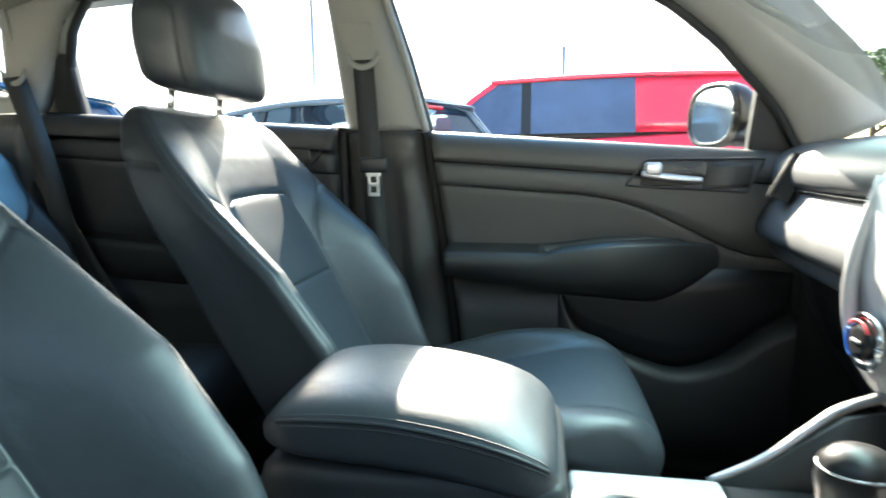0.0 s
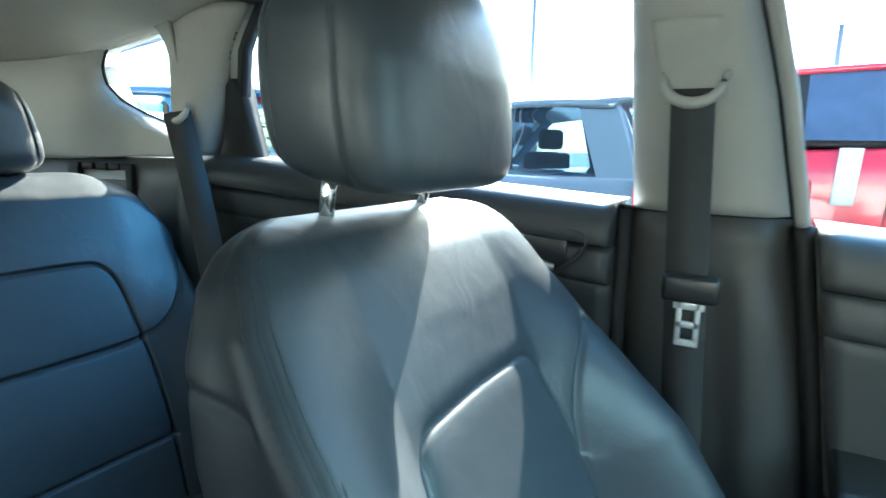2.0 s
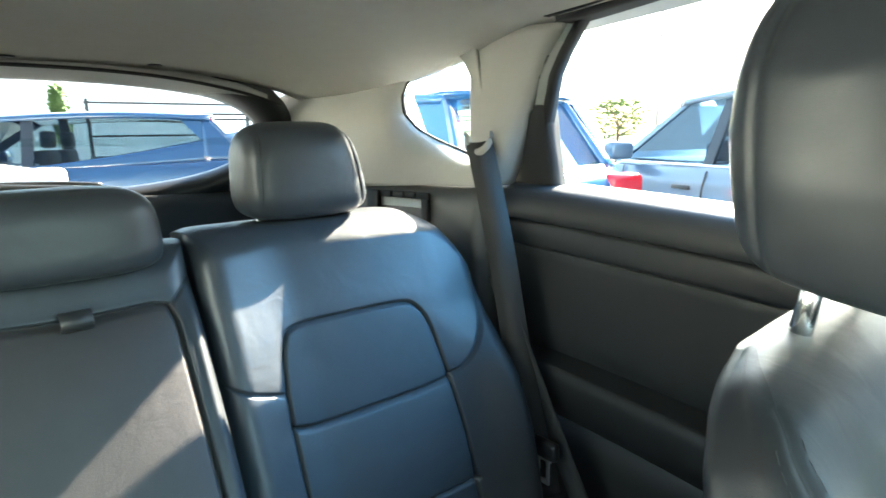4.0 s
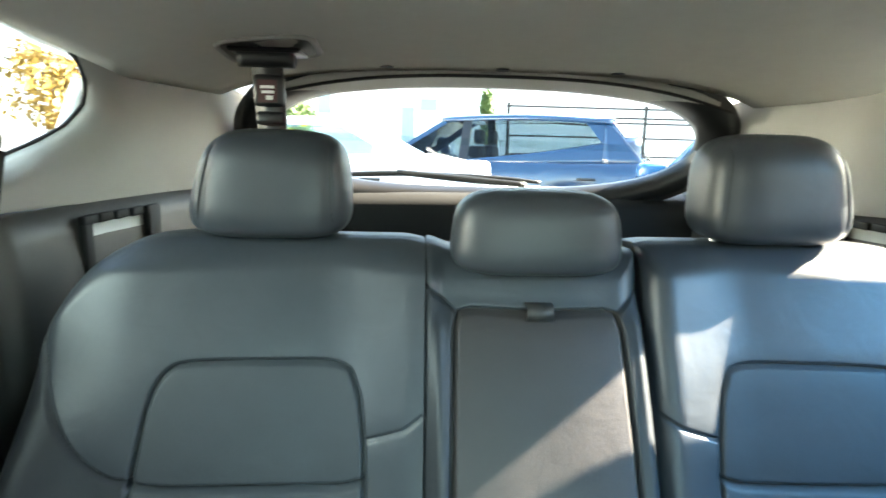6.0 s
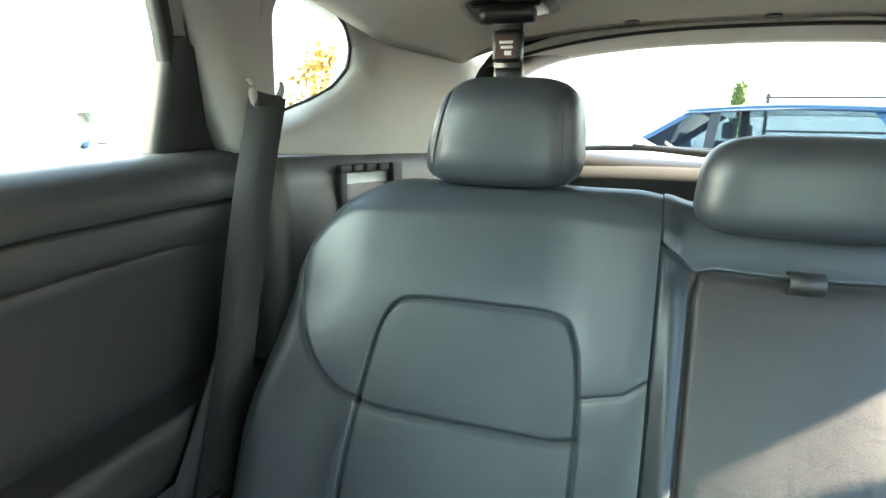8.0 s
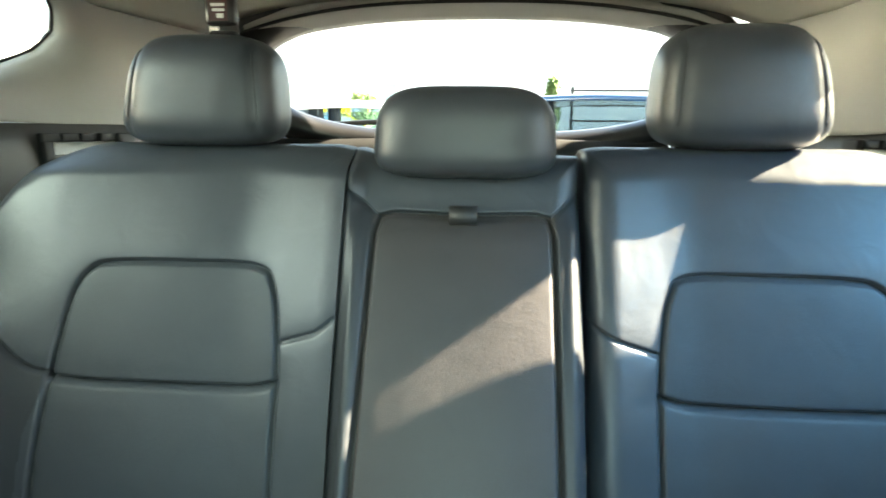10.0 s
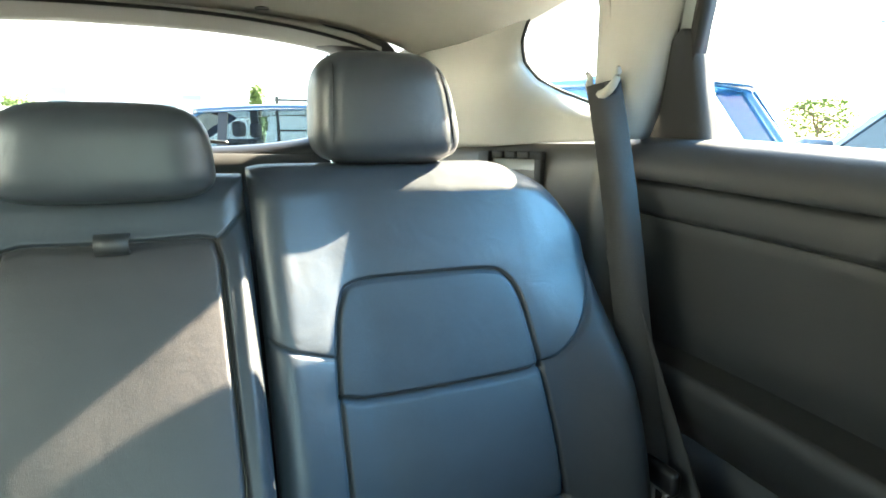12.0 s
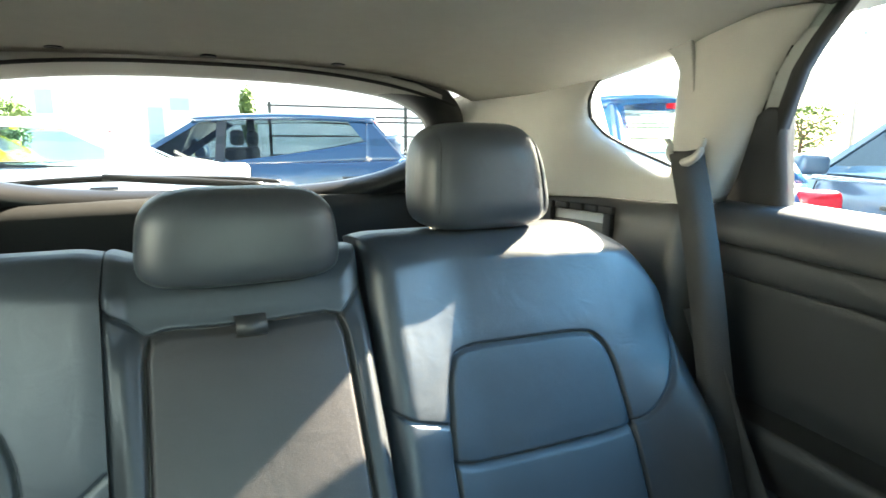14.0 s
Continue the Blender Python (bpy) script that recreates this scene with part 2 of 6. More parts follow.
# ---- side structure, both sides ----
for s_ in (-1, 1):
    tagged(finish("kick_panel", box(*sorted((s_ * 0.70, s_ * 0.76)), 1.72, 2.14, 0.3, 1.06, 0.01), DARK_TRIM), "dark kick panel beside the footwell", "trim", kind="structure")


def both(fn):
    for s in (-1, 1):
        fn(s)


def strip(s, a, b, n=24, m=6, depth=0.03, bulge=0.0, inset=0.0):
    """A trim band between two lines of (y, z) on the side, thickened outwards."""
    a, b = curve(a, n), curve(b, n)
    rows = []
    for p, q in zip(a, b):
        row = []
        for t in np.linspace(0, 1, m):
            y, z = lerp(p, q, t)
            row.append(Vector((s * (side_x(y, z) - inset - bulge * (1 - (2 * t - 1) ** 4)), y, z)))
        rows.append(row)
    return slab(rows, lambda p: (s * depth, 0, 0))


def side(s):
    # roof rail
    rail = strip(s, [(1.38, 1.385), (1.2, 1.425), (0.9, 1.442), (0.5, 1.452), (0.16, 1.436)],
                 [(1.42, 1.43), (1.2, 1.48), (0.9, 1.50), (0.5, 1.51), (0.16, 1.5)], depth=0.05, inset=0.012)
    tagged(finish("roof_rail", rail, RUBBER), "black door seal along the roof edge", "trim", kind="structure")
    # A pillar
    a = curve([(1.745, 1.075), (1.69, 1.165), (1.60, 1.25), (1.54, 1.303), (1.41, 1.385), (1.25, 1.43)], 30)
    rows = []
    for i, (y, z) in enumerate(a):
        t = i / 29
        w = 0.165 * (1 - 0.25 * t)
        row = []
        for k in np.linspace(0, 1, 12):
            yy, zz = y + w * 0.9 * k, z + w * 0.42 * k
            xi = side_x(y, z) - 0.015 - 0.035 * math.sin(math.pi * min(1, k * 1.1)) - 0.05 * k
            row.append(Vector((s * xi, yy, zz)))
        rows.append(row)
    tagged(finish("pillar_trim", slab(rows, lambda p: (s * 0.06, 0.01, 0.01)), GREY_TRIM), "pale grey windscreen pillar trim", "pillar", kind="structure")
    seal = tube([(s * (side_x(y, z) - 0.012), y - 0.004, z - 0.002) for y, z in [(1.74, 1.08), (1.685, 1.165), (1.595, 1.25), (1.535, 1.302), (1.405, 1.382), (1.2, 1.428), (0.93, 1.438)]], 0.009, n=50)
    tagged(finish("door_seal", seal, RUBBER), "black rubber door seal", "seal", kind="structure")
    # mirror sail panel
    sail = flat_poly([(s * (side_x(1.6, z) - 0.004), y, z) for y, z in [(1.645, 1.075), (1.74, 1.07), (1.705, 1.14), (1.655, 1.205), (1.645, 1.205)]], 0.03, (s, 0, 0), 0.004)
    tagged(finish("sail_panel", sail, DARK_TRIM, smooth=False), "dark triangular panel at the window corner", "trim", kind="structure")


both(side)


def pillar_front(z):
    """Front edge of the door pillar, leaning back towards the roof."""
    return float(np.interp(z, [0.36, 0.58, 0.7, 0.87, 1.14, 1.28, 1.40, 1.46], [1.052, 1.020, 1.008, 0.985, 0.946, 0.917, 0.884, 0.868]))


def b_pillar(s):
    root = thing("b_pillar", "door pillar with pale upper and dark lower trim", "pillar", kind="structure")
    def column(z0, z1, mat, name, e, out):
        rows = []
        for z in np.linspace(z0, z1, 24):
            ya = 0.757 + e
            yb = pillar_front(z) - e
            row = []
            for k in np.linspace(0, 1, 17):
                y = lerp(ya, yb, k)
                lift = 0.035 * (1 - abs(2 * k - 1) ** 5) + 0.0
                if k > 0.62:
                    lift += 0.016 * float(smooth01((k - 0.60) / 0.12)) * (float(smooth01((1.055 - z) / 0.02)) if z < 1.134 else 0.0)
                row.append(Vector((s * (side_x(0.9, z) + 0.022 - lift - out), y, z)))
            rows.append(row)
        return part(name, slab(rows, lambda p: (s * 0.06, 0, 0)), mat, root)
    column(0.36, 1.133, VINYL, "lower_trim", 0.0, 0.0)
    column(1.136, 1.46, GREY_TRIM, "upper_trim", 0.003, -0.003)
    part("seal", tube([(s * (side_x(0.9, z) + 0.004), 0.752, z) for z in np.linspace(0.4, 1.135, 8)], 0.011, n=24), RUBBER, root)
    part("front_seal", tube([(s * (side_x(0.9, z) - 0.002), pillar_front(z) + 0.010, z) for z in np.linspace(0.4, 1.128, 10)], 0.011, n=40), RUBBER, root)
    part("door_frame_edge", tube([(s * (side_x(0.9, z) - 0.004), pillar_front(z) + 0.009, z) for z in np.linspace(1.13, 1.44, 10)], 0.0085, n=40), GREY_TRIM, root)
    outer = [[Vector((s * (side_x(0.9, z) + 0.026), y, z)) for y in (pillar_front(z) - 0.02, pillar_front(z) + 0.002, pillar_front(z) + 0.018)] for z in np.linspace(1.12, 1.45, 12)]
    part("outer_door_frame", slab(outer, lambda p: (s * 0.03, 0, 0)), RUBBER, root)
    # adjuster cover with its scoop, and the belt guide
    x = s * (side_x(0.9, 1.3) - 0.024)
    rows = []
    for z in np.linspace(1.275, 1.35, 20):
        row = []
        for k in np.linspace(-1, 1, 13):
            h = 0.004 * (1 - abs(k) ** 4) - 0.003 * (1 - abs((z - 1.3125) / 0.038) ** 4)
            scoop = 0.008 * math.exp(-((z - 1.335 - 0.006 * k) / 0.012) ** 2) * max(0, 1 - k * k) ** 0.5
            row.append(Vector((s * (side_x(0.9, z) - 0.0105 - h - scoop), 0.829 - 0.12 * (z - 1.3) + 0.036 * k, z)))
        rows.append(row)
    part("height_adjuster", slab(rows, lambda p: (s * 0.012, 0, 0)), GREY_TRIM, root)


both(b_pillar)


def belt_guide(s, at, ry, root, w=0.062):
    """A ring guide: a pale loop over the strap."""
    pts = []
    for a in np.linspace(0, math.pi, 9):
        pts.append((0.006 * math.sin(a), -w / 2 * math.cos(a), -0.026 * math.sin(a)))
    pts = [(0.004, -w / 2 - 0.004, 0.007)] + pts + [(0.004, w / 2 + 0.004, 0.007)]
    ring = part("belt_guide", moved(tube(pts, [0.003, 0.006, 0.007, 0.006, 0.003], n=40), Matrix.Translation(at) @ Matrix.Rotation(ry, 4, "X")), GREY_TRIM, root, "pale plastic belt guide")
    part("slot", moved(box(-0.004, 0.004, -0.024, 0.024, -0.026, -0.010, 0.002), Matrix.Translation(at)), RUBBER, ring)


def front_belt(s):
    root = thing("seat_belt", "dark grey seat belt hanging with its tongue by the door pillar", "seat belt", "front seat belts")
    belt_guide(s, (s * 0.652, 0.834, 1.290), 0, root)
    z = [1.275, 1.15, 1.0, 0.8, 0.55]
    strap = ribbon([(s * (0.650 + 0.02 * (1.275 - v)), 0.834 + 0.05 * (1.275 - v), v) for v in z], [0.046, 0.046, 0.046, 0.047], 0.0025, (0, 1, 0))
    part("webbing", strap, WEBBING, root)
    tx = s * 0.648
    tongue = part("tongue", box(tx - 0.008, tx + 0.008, 0.82, 0.883, 1.038, 1.072, 0.006), BLACK, root, "black plastic belt tongue")
    plate = join(box(tx - 0.002, tx + 0.002, 0.838, 0.844, 0.99, 1.04, 0.001), box(tx - 0.002, tx + 0.002, 0.858, 0.864, 0.99, 1.04, 0.001),
                 box(tx - 0.002, tx + 0.002, 0.838, 0.864, 0.986, 0.994, 0.001), box(tx - 0.002, tx + 0.002, 0.838, 0.864, 1.008, 1.016, 0.001), box(tx - 0.002, tx + 0.002, 0.834, 0.868, 1.03, 1.04, 0.001))
    part("latch_plate", plate, STEEL, tongue, "steel latch plate")


both(front_belt)


# ---- doors ----
def door_edge(y, z, y0, y1):
    """Moves the rear edge of a front door along the leaning door pillar."""
    return y + (pillar_front(z) + 0.024 - y0) * (y1 - y) / (y1 - y0) if y0 > 0.9 else y


def door_skin(s, y0, y1, prof, n=40):
    rows = []
    for y in np.linspace(y0, y1, n):
        rows.append([Vector((s * x, door_edge(y, z, min(y0, 0.965) if y0 > 0.9 else y0, y1), z)) for x, z in prof(y)])
    return slab(rows, lambda p: (s * 0.07, 0, 0))


def door(s, front, name):
    y0, y1 = (0.965, 1.76) if front else (-0.012, 0.745)
    where = "front" if front else "rear"
    root = thing(name, f"closed {where} car door with dark soft trim and armrest", "car door", "car doors", "structure")
    top = lambda y: sill_z(y)
    def upper(y):
        z = top(y)
        d = 0.10 if front else 0.085
        return [(side_x(y, z) + 0.0, z + 0.004), (side_x(y, z) - 0.02, z + 0.002), (side_x(y, z) - 0.035, z - 0.008), (side_x(y, z) - 0.045, z - 0.03), (side_x(y, z) - 0.047, z - 0.05), (side_x(y, z) - 0.045, z - d * 0.62)]
    part("upper_trim", door_skin(s, y0, y1, upper), VINYL if front else DIM_REAR_TRIM, root)
    def droop(y):
        return 0.10 * float(smooth01((y - 1.25) / 0.42)) ** 1.6 if front else 0.0
    def groove(y):
        z = top(y) - (0.062 if front else 0.053)
        return [(side_x(y, z) - 0.036, z + 0.005), (side_x(y, z) - 0.030, z), (side_x(y, z) - 0.036, z - 0.005)]
    part("seam_line", door_skin(s, y0 + 0.001, y1 - 0.001, groove), RUBBER, root)
    def band(y):
        z = top(y) - (0.066 if front else 0.057)
        dr = droop(y)
        return [(side_x(y, z) - 0.042, z), (side_x(y, z) - 0.046, z - 0.008), (side_x(y, z) - 0.0475, z - 0.025), (side_x(y, z) - 0.047, z - 0.040 - dr * 0.6), (side_x(y, z) - 0.045, z - 0.046 - dr), (side_x(y, z) - 0.038, z - 0.05 - dr)]
    part("middle_band", door_skin(s, y0, y1, band), VINYL if front else DIM_REAR_TRIM, root)
    def panel(y):
        z = top(y) - (0.115 if front else 0.105)
        x = side_x(y, z)
        dr = droop(y)
        return [(x - 0.037, z - dr), (x - 0.040, z - dr - 0.006), (x - 0.038, z - dr - 0.02), (x - 0.034, z - 0.09 - dr * 0.4), (x - 0.032, z - 0.14), (x - 0.03, z - 0.22)]
    part("insert_panel", door_skin(s, y0, y1, panel), VINYL if front else DIM_REAR_TRIM, root)
    # armrest shelf, in front with a scooped pull behind a raised rim
    rows = []
    zt = (lambda y: 0.868 + 0.02 * float(smooth01((y - 1.2) / 0.2))) if front else (lambda y: 0.885 - 0.07 * (y - 0.1))
    a, b = (pillar_front(0.86) + 0.026, 1.70) if front else (y0, y1)
    for y in np.linspace(a, b, 90):
        k = (y - a) / (b - a)
        out = 0.105 * (1 - 0.96 * float(smooth01((y - 1.33) / 0.34))) if front else 0.07 * (0.8 + 0.2 * k)
        z = zt(y)
        x = side_x(y, z) - 0.02
        scoop = float(smooth01((y - 1.215) / 0.05)) * float(smooth01((1.60 - y) / 0.12)) if front else 0.0
        drop = lerp(0.62, 1.25, float(smooth01((y - 1.0) / 0.45))) * (1 - 0.85 * float(smooth01((y - 1.45) / 0.24))) if front else 1.0
        row = []
        for u in np.linspace(0, 1, 22):
            well = scoop * float(smooth01((u - 0.22) / 0.12)) * float(smooth01((0.93 - u) / 0.08))
            rim = 0.012 * scoop * math.exp(-(((u - 0.95) / 0.06) ** 2))
            row.append(Vector((s * (x - out * u), y, z + 0.012 * (1 - u) ** 2 - 0.055 * well + rim - 0.010 * max(0, u - 0.9) / 0.1)))
        row += [Vector((s * q, y, w)) for q, w in ((x - out * 1.03, z - 0.022 * drop), (x - out * 0.99, z - 0.05 * drop), (x - out * 0.8, z - 0.088 * drop), (x - 0.01, z - 0.11 * drop))]
        rows.append(row)
    arm = part("armrest", slab(rows, lambda p: (s * 0.03, 0, 0)), DARK_TRIM, root)
    if front:
        part("pull_cup", moved(box(-0.016, 0.016, 1.33, 1.40, 0.838, 0.872, 0.012, 3), Matrix.Translation((s * (side_x(1.4, 0.9) - 0.066), 0, 0))), BLACK, arm)
    # lower door
    def lower(y):
        z1 = (0.79 if front else 0.79)
        return [(side_x(y, 0.9) - 0.03, z1), (side_x(y, 0.9) - 0.028, z1 - 0.1), (side_x(y, 0.9) - 0.03, 0.6), (side_x(y, 0.9) - 0.05, 0.45), (side_x(y, 0.9) - 0.05, 0.36)]
    part("outer_skin", grid([[Vector((s * x, y, z)) for x, z in ((side_x(y, top(y)) - 0.001, top(y) + 0.001), (side_x(y, top(y)) + 0.045, top(y) - 0.004), (0.795, top(y) - 0.06), (0.815, 0.8), (0.80, 0.3))] for y in np.linspace(y0 - 0.04, y1 + 0.04, 12)]), PAINT, root)
    part("lower_panel", door_skin(s, y0, y1, lower), VINYL if front else DARK_TRIM, root)
    if front:
        rows = []
        rim = curve([(1.262, 0.785), (1.270, 0.76), (1.285, 0.72), (1.31, 0.685), (1.37, 0.652), (1.46, 0.618), (1.53, 0.608), (1.61, 0.64), (1.68, 0.70), (1.74, 0.74)], 60)
        # flat black sheet above the rim stands in for the pocket opening's shade
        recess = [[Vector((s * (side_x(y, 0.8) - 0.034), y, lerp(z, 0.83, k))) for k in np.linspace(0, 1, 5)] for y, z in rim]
        part("pocket_shade", slab(recess, lambda p: (s * 0.01, 0, 0)), BLACK, root)
        for y, zt2 in rim:
            k = (y - 1.262) / 0.478
            out = 0.012 + 0.05 * math.sqrt(min(1, k * 2.5))
            x = side_x(y, 0.8) - 0.025
            rows.append([Vector((s * (x - q * out), y, lerp(zt2, 0.4, w))) for q, w in ((0.2, 0), (0.9, 0.02), (1, 0.1), (1, 0.6), (0.8, 0.95), (0.3, 1.0))])
        part("door_pocket", slab(rows, lambda p: (s * 0.01, 0, 0)), DARK_TRIM, root)
        part("speaker_slots", join(*[moved(box(-0.003, 0.003, 1.37, 1.43, -0.002, 0.002, 0.001), Matrix.Translation((s * (side_x(1.4, 0.8) - 0.075), 0, 0.80 + 0.008 * k))) for k in range(2)]), BLACK, root)
    # inner handle
    hy, hz = (1.43, 1.036) if front else (0.62, 1.08)
    xh = side_x(hy, hz) - 0.047
    cup = part("handle_cup", moved(box(-0.002, 0.002, -0.004, 0.118 if front else 0.13, -0.026, 0.024, 0.002), Matrix.Translation((s * xh, hy - (0 if front else 0.06), hz - 0.004))), BLACK, root)
    corners = [(-0.035, -0.026), (0.005, 0.028), (0.235, 0.028), (0.205, -0.040)]
    edge = [lerp(np.array(p), np.array(q), k) for p, q in zip(corners, corners[1:] + corners[:1]) for k in (0.06, 0.5, 0.94)]
    bezel = tube([(0, p[0], p[1]) for p in edge + edge[:1]], 0.0026, n=100)
    if not front:
        bezel = tube([(0, -0.09, 0.024), (0, 0.09, 0.024), (0, 0.05, -0.034), (0, -0.06, -0.034), (0, -0.09, 0.024)], 0.0035, n=60)
    part("bezel", moved(bezel, Matrix.Translation((s * (xh - 0.006), hy, hz - 0.002))), DARK_TRIM, root)
    lever = join(tube([(0, -0.005, -0.004), (0, 0.05, -0.012), (0, 0.115, -0.018)], [0.006, 0.008, 0.006], n=20, flat=1.2), moved(box(-0.008, 0.008, 0.0, 0.035, -0.008, 0.02, 0.006), Matrix.Translation((0, 0, 0))))
    if not front:
        lever = tube([(0, 0.0, -0.016), (0, 0.03, -0.022), (0, 0.055, -0.026)], [0.004, 0.006, 0.004], n=16, flat=1.1)
    part("door_handle", moved(lever, Matrix.Translation((s * (xh - (0.014 if front else 0.008)), hy, hz))), SILVER, root, "satin silver inner door handle")
    if front:
        rows = [[Vector((0, y, z)) for y, z in ((0.118 + 0.01 * k, -0.034 + 0.058 * k), (0.215 - 0.005 * (1 - k), -0.028 + 0.05 * k))] for k in np.linspace(0, 1, 6)]
        part("speaker_grille", moved(slab(rows, lambda p: (s * 0.004, 0, 0)), Matrix.Translation((s * (xh - 0.006), hy, hz - 0.004))), VINYL, root)
    return root


for s in (-1, 1):
    door(s, True, "door_1" if s < 0 else "door_2")
    door(s, False, "door_3" if s < 0 else "door_4")


def side_glass(s):
    low = [(y, sill_z(y) - 0.01) for y in np.linspace(0.92, 1.65, 14)]
    top = [(1.65, 1.2), (1.60, 1.255), (1.54, 1.307), (1.42, 1.385), (1.3, 1.415), (1.2, 1.432), (1.1, 1.44), (0.91, 1.445)]
    def pane(outline, name, mat, label):
        ys = [p[0] for p in outline]
        cut = ys.index(max(ys)) + 1
        lower, upper = sorted(outline[:cut]), sorted(outline[cut - 1:])
        rows = []
        for y in np.linspace(min(ys), max(ys), 30):
            z0, z1 = float(np.interp(y, *zip(*lower))), float(np.interp(y, *zip(*upper)))
            rows.append([Vector((s * (side_x(0.5, lerp(z0, z1, k)) + 0.02), y, lerp(z0, z1, k))) for k in np.linspace(0, 1, 8)])
        ob = finish(name, grid(rows), mat)
        ob.visible_shadow = False
        tagged(ob, label, "window", kind="structure")
    pane(low + top, "window_1" if s < 0 else "window_2", GLASS, "clear front side window glass")
    low = [(y, sill_z(y) - 0.01) for y in np.linspace(0.1, 0.80, 14)]
    pane(low + [(0.79, 1.44), (0.6, 1.455), (0.41, 1.455), (0.25, 1.445), (0.12, 1.436), (0.08, 1.32)], "window_3" if s < 0 else "window_4", GLASS_DARK, "lightly tinted rear side window glass")
    # dark door corner cover and frame
    def column(zs, fronts, backs, lift, depth, m=12, out=-0.004):
        rows = []
        for z in np.linspace(zs[0], zs[-1], 30):
            a, b = float(np.interp(z, zs, fronts)), float(np.interp(z, zs, backs))
            rows.append([Vector((s * (max(side_x(lerp(a, b, k), z), 0.628) + out - lift * (1 - (1 - min(1, k * 2.2)) ** 2)), lerp(a, b, k), z)) for k in np.linspace(0, 1, m)])
        return slab(rows, lambda p: (s * depth, 0, 0))
    ob = finish("window_corner_cover", column([1.168, 1.19, 1.26, 1.295, 1.308, 1.316, 1.319], [0.090, 0.091, 0.101, 0.108, 0.110, 0.110, 0.108], [-0.03, -0.016, 0.036, 0.068, 0.084, 0.096, 0.102], 0.008, 0.03, out=0.004), DARK_TRIM)
    tagged(ob, "dark rounded cover at the rear window corner", "trim", kind="structure")
    ob = finish("door_frame", column([1.187, 1.30, 1.39, 1.44], [0.046, 0.108, 0.158, 0.194], [-0.02, 0.04, 0.09, 0.12], 0.0, 0.02, out=0.006), SIDE_PLATE)
    tagged(ob, "grey rear door frame", "trim", kind="structure")
    for shift, wide, nm in ((0.004, 0.012, "frame_seal"), (-0.028, 0.006, "frame_groove")):
        fr = [0.046 + shift, 0.108 + shift, 0.158 + shift, 0.194 + shift]
        ob = finish(nm, column([1.187, 1.30, 1.39, 1.44], fr, [f - wide for f in fr], 0.0, 0.02, m=4, out=0.002), RUBBER)
        tagged(ob, "black rubber seal on the rear door frame", "seal", kind="structure")
    chan = strip(s, [(0.17, 1.43), (0.41, 1.447), (0.6, 1.447), (0.79, 1.434)], [(0.17, 1.447), (0.41, 1.465), (0.6, 1.465), (0.79, 1.452)], n=20, m=4, depth=0.05, inset=0.0)
    tagged(finish("window_channel", chan, RUBBER), "black window channel", "trim", kind="structure")


both(side_glass)


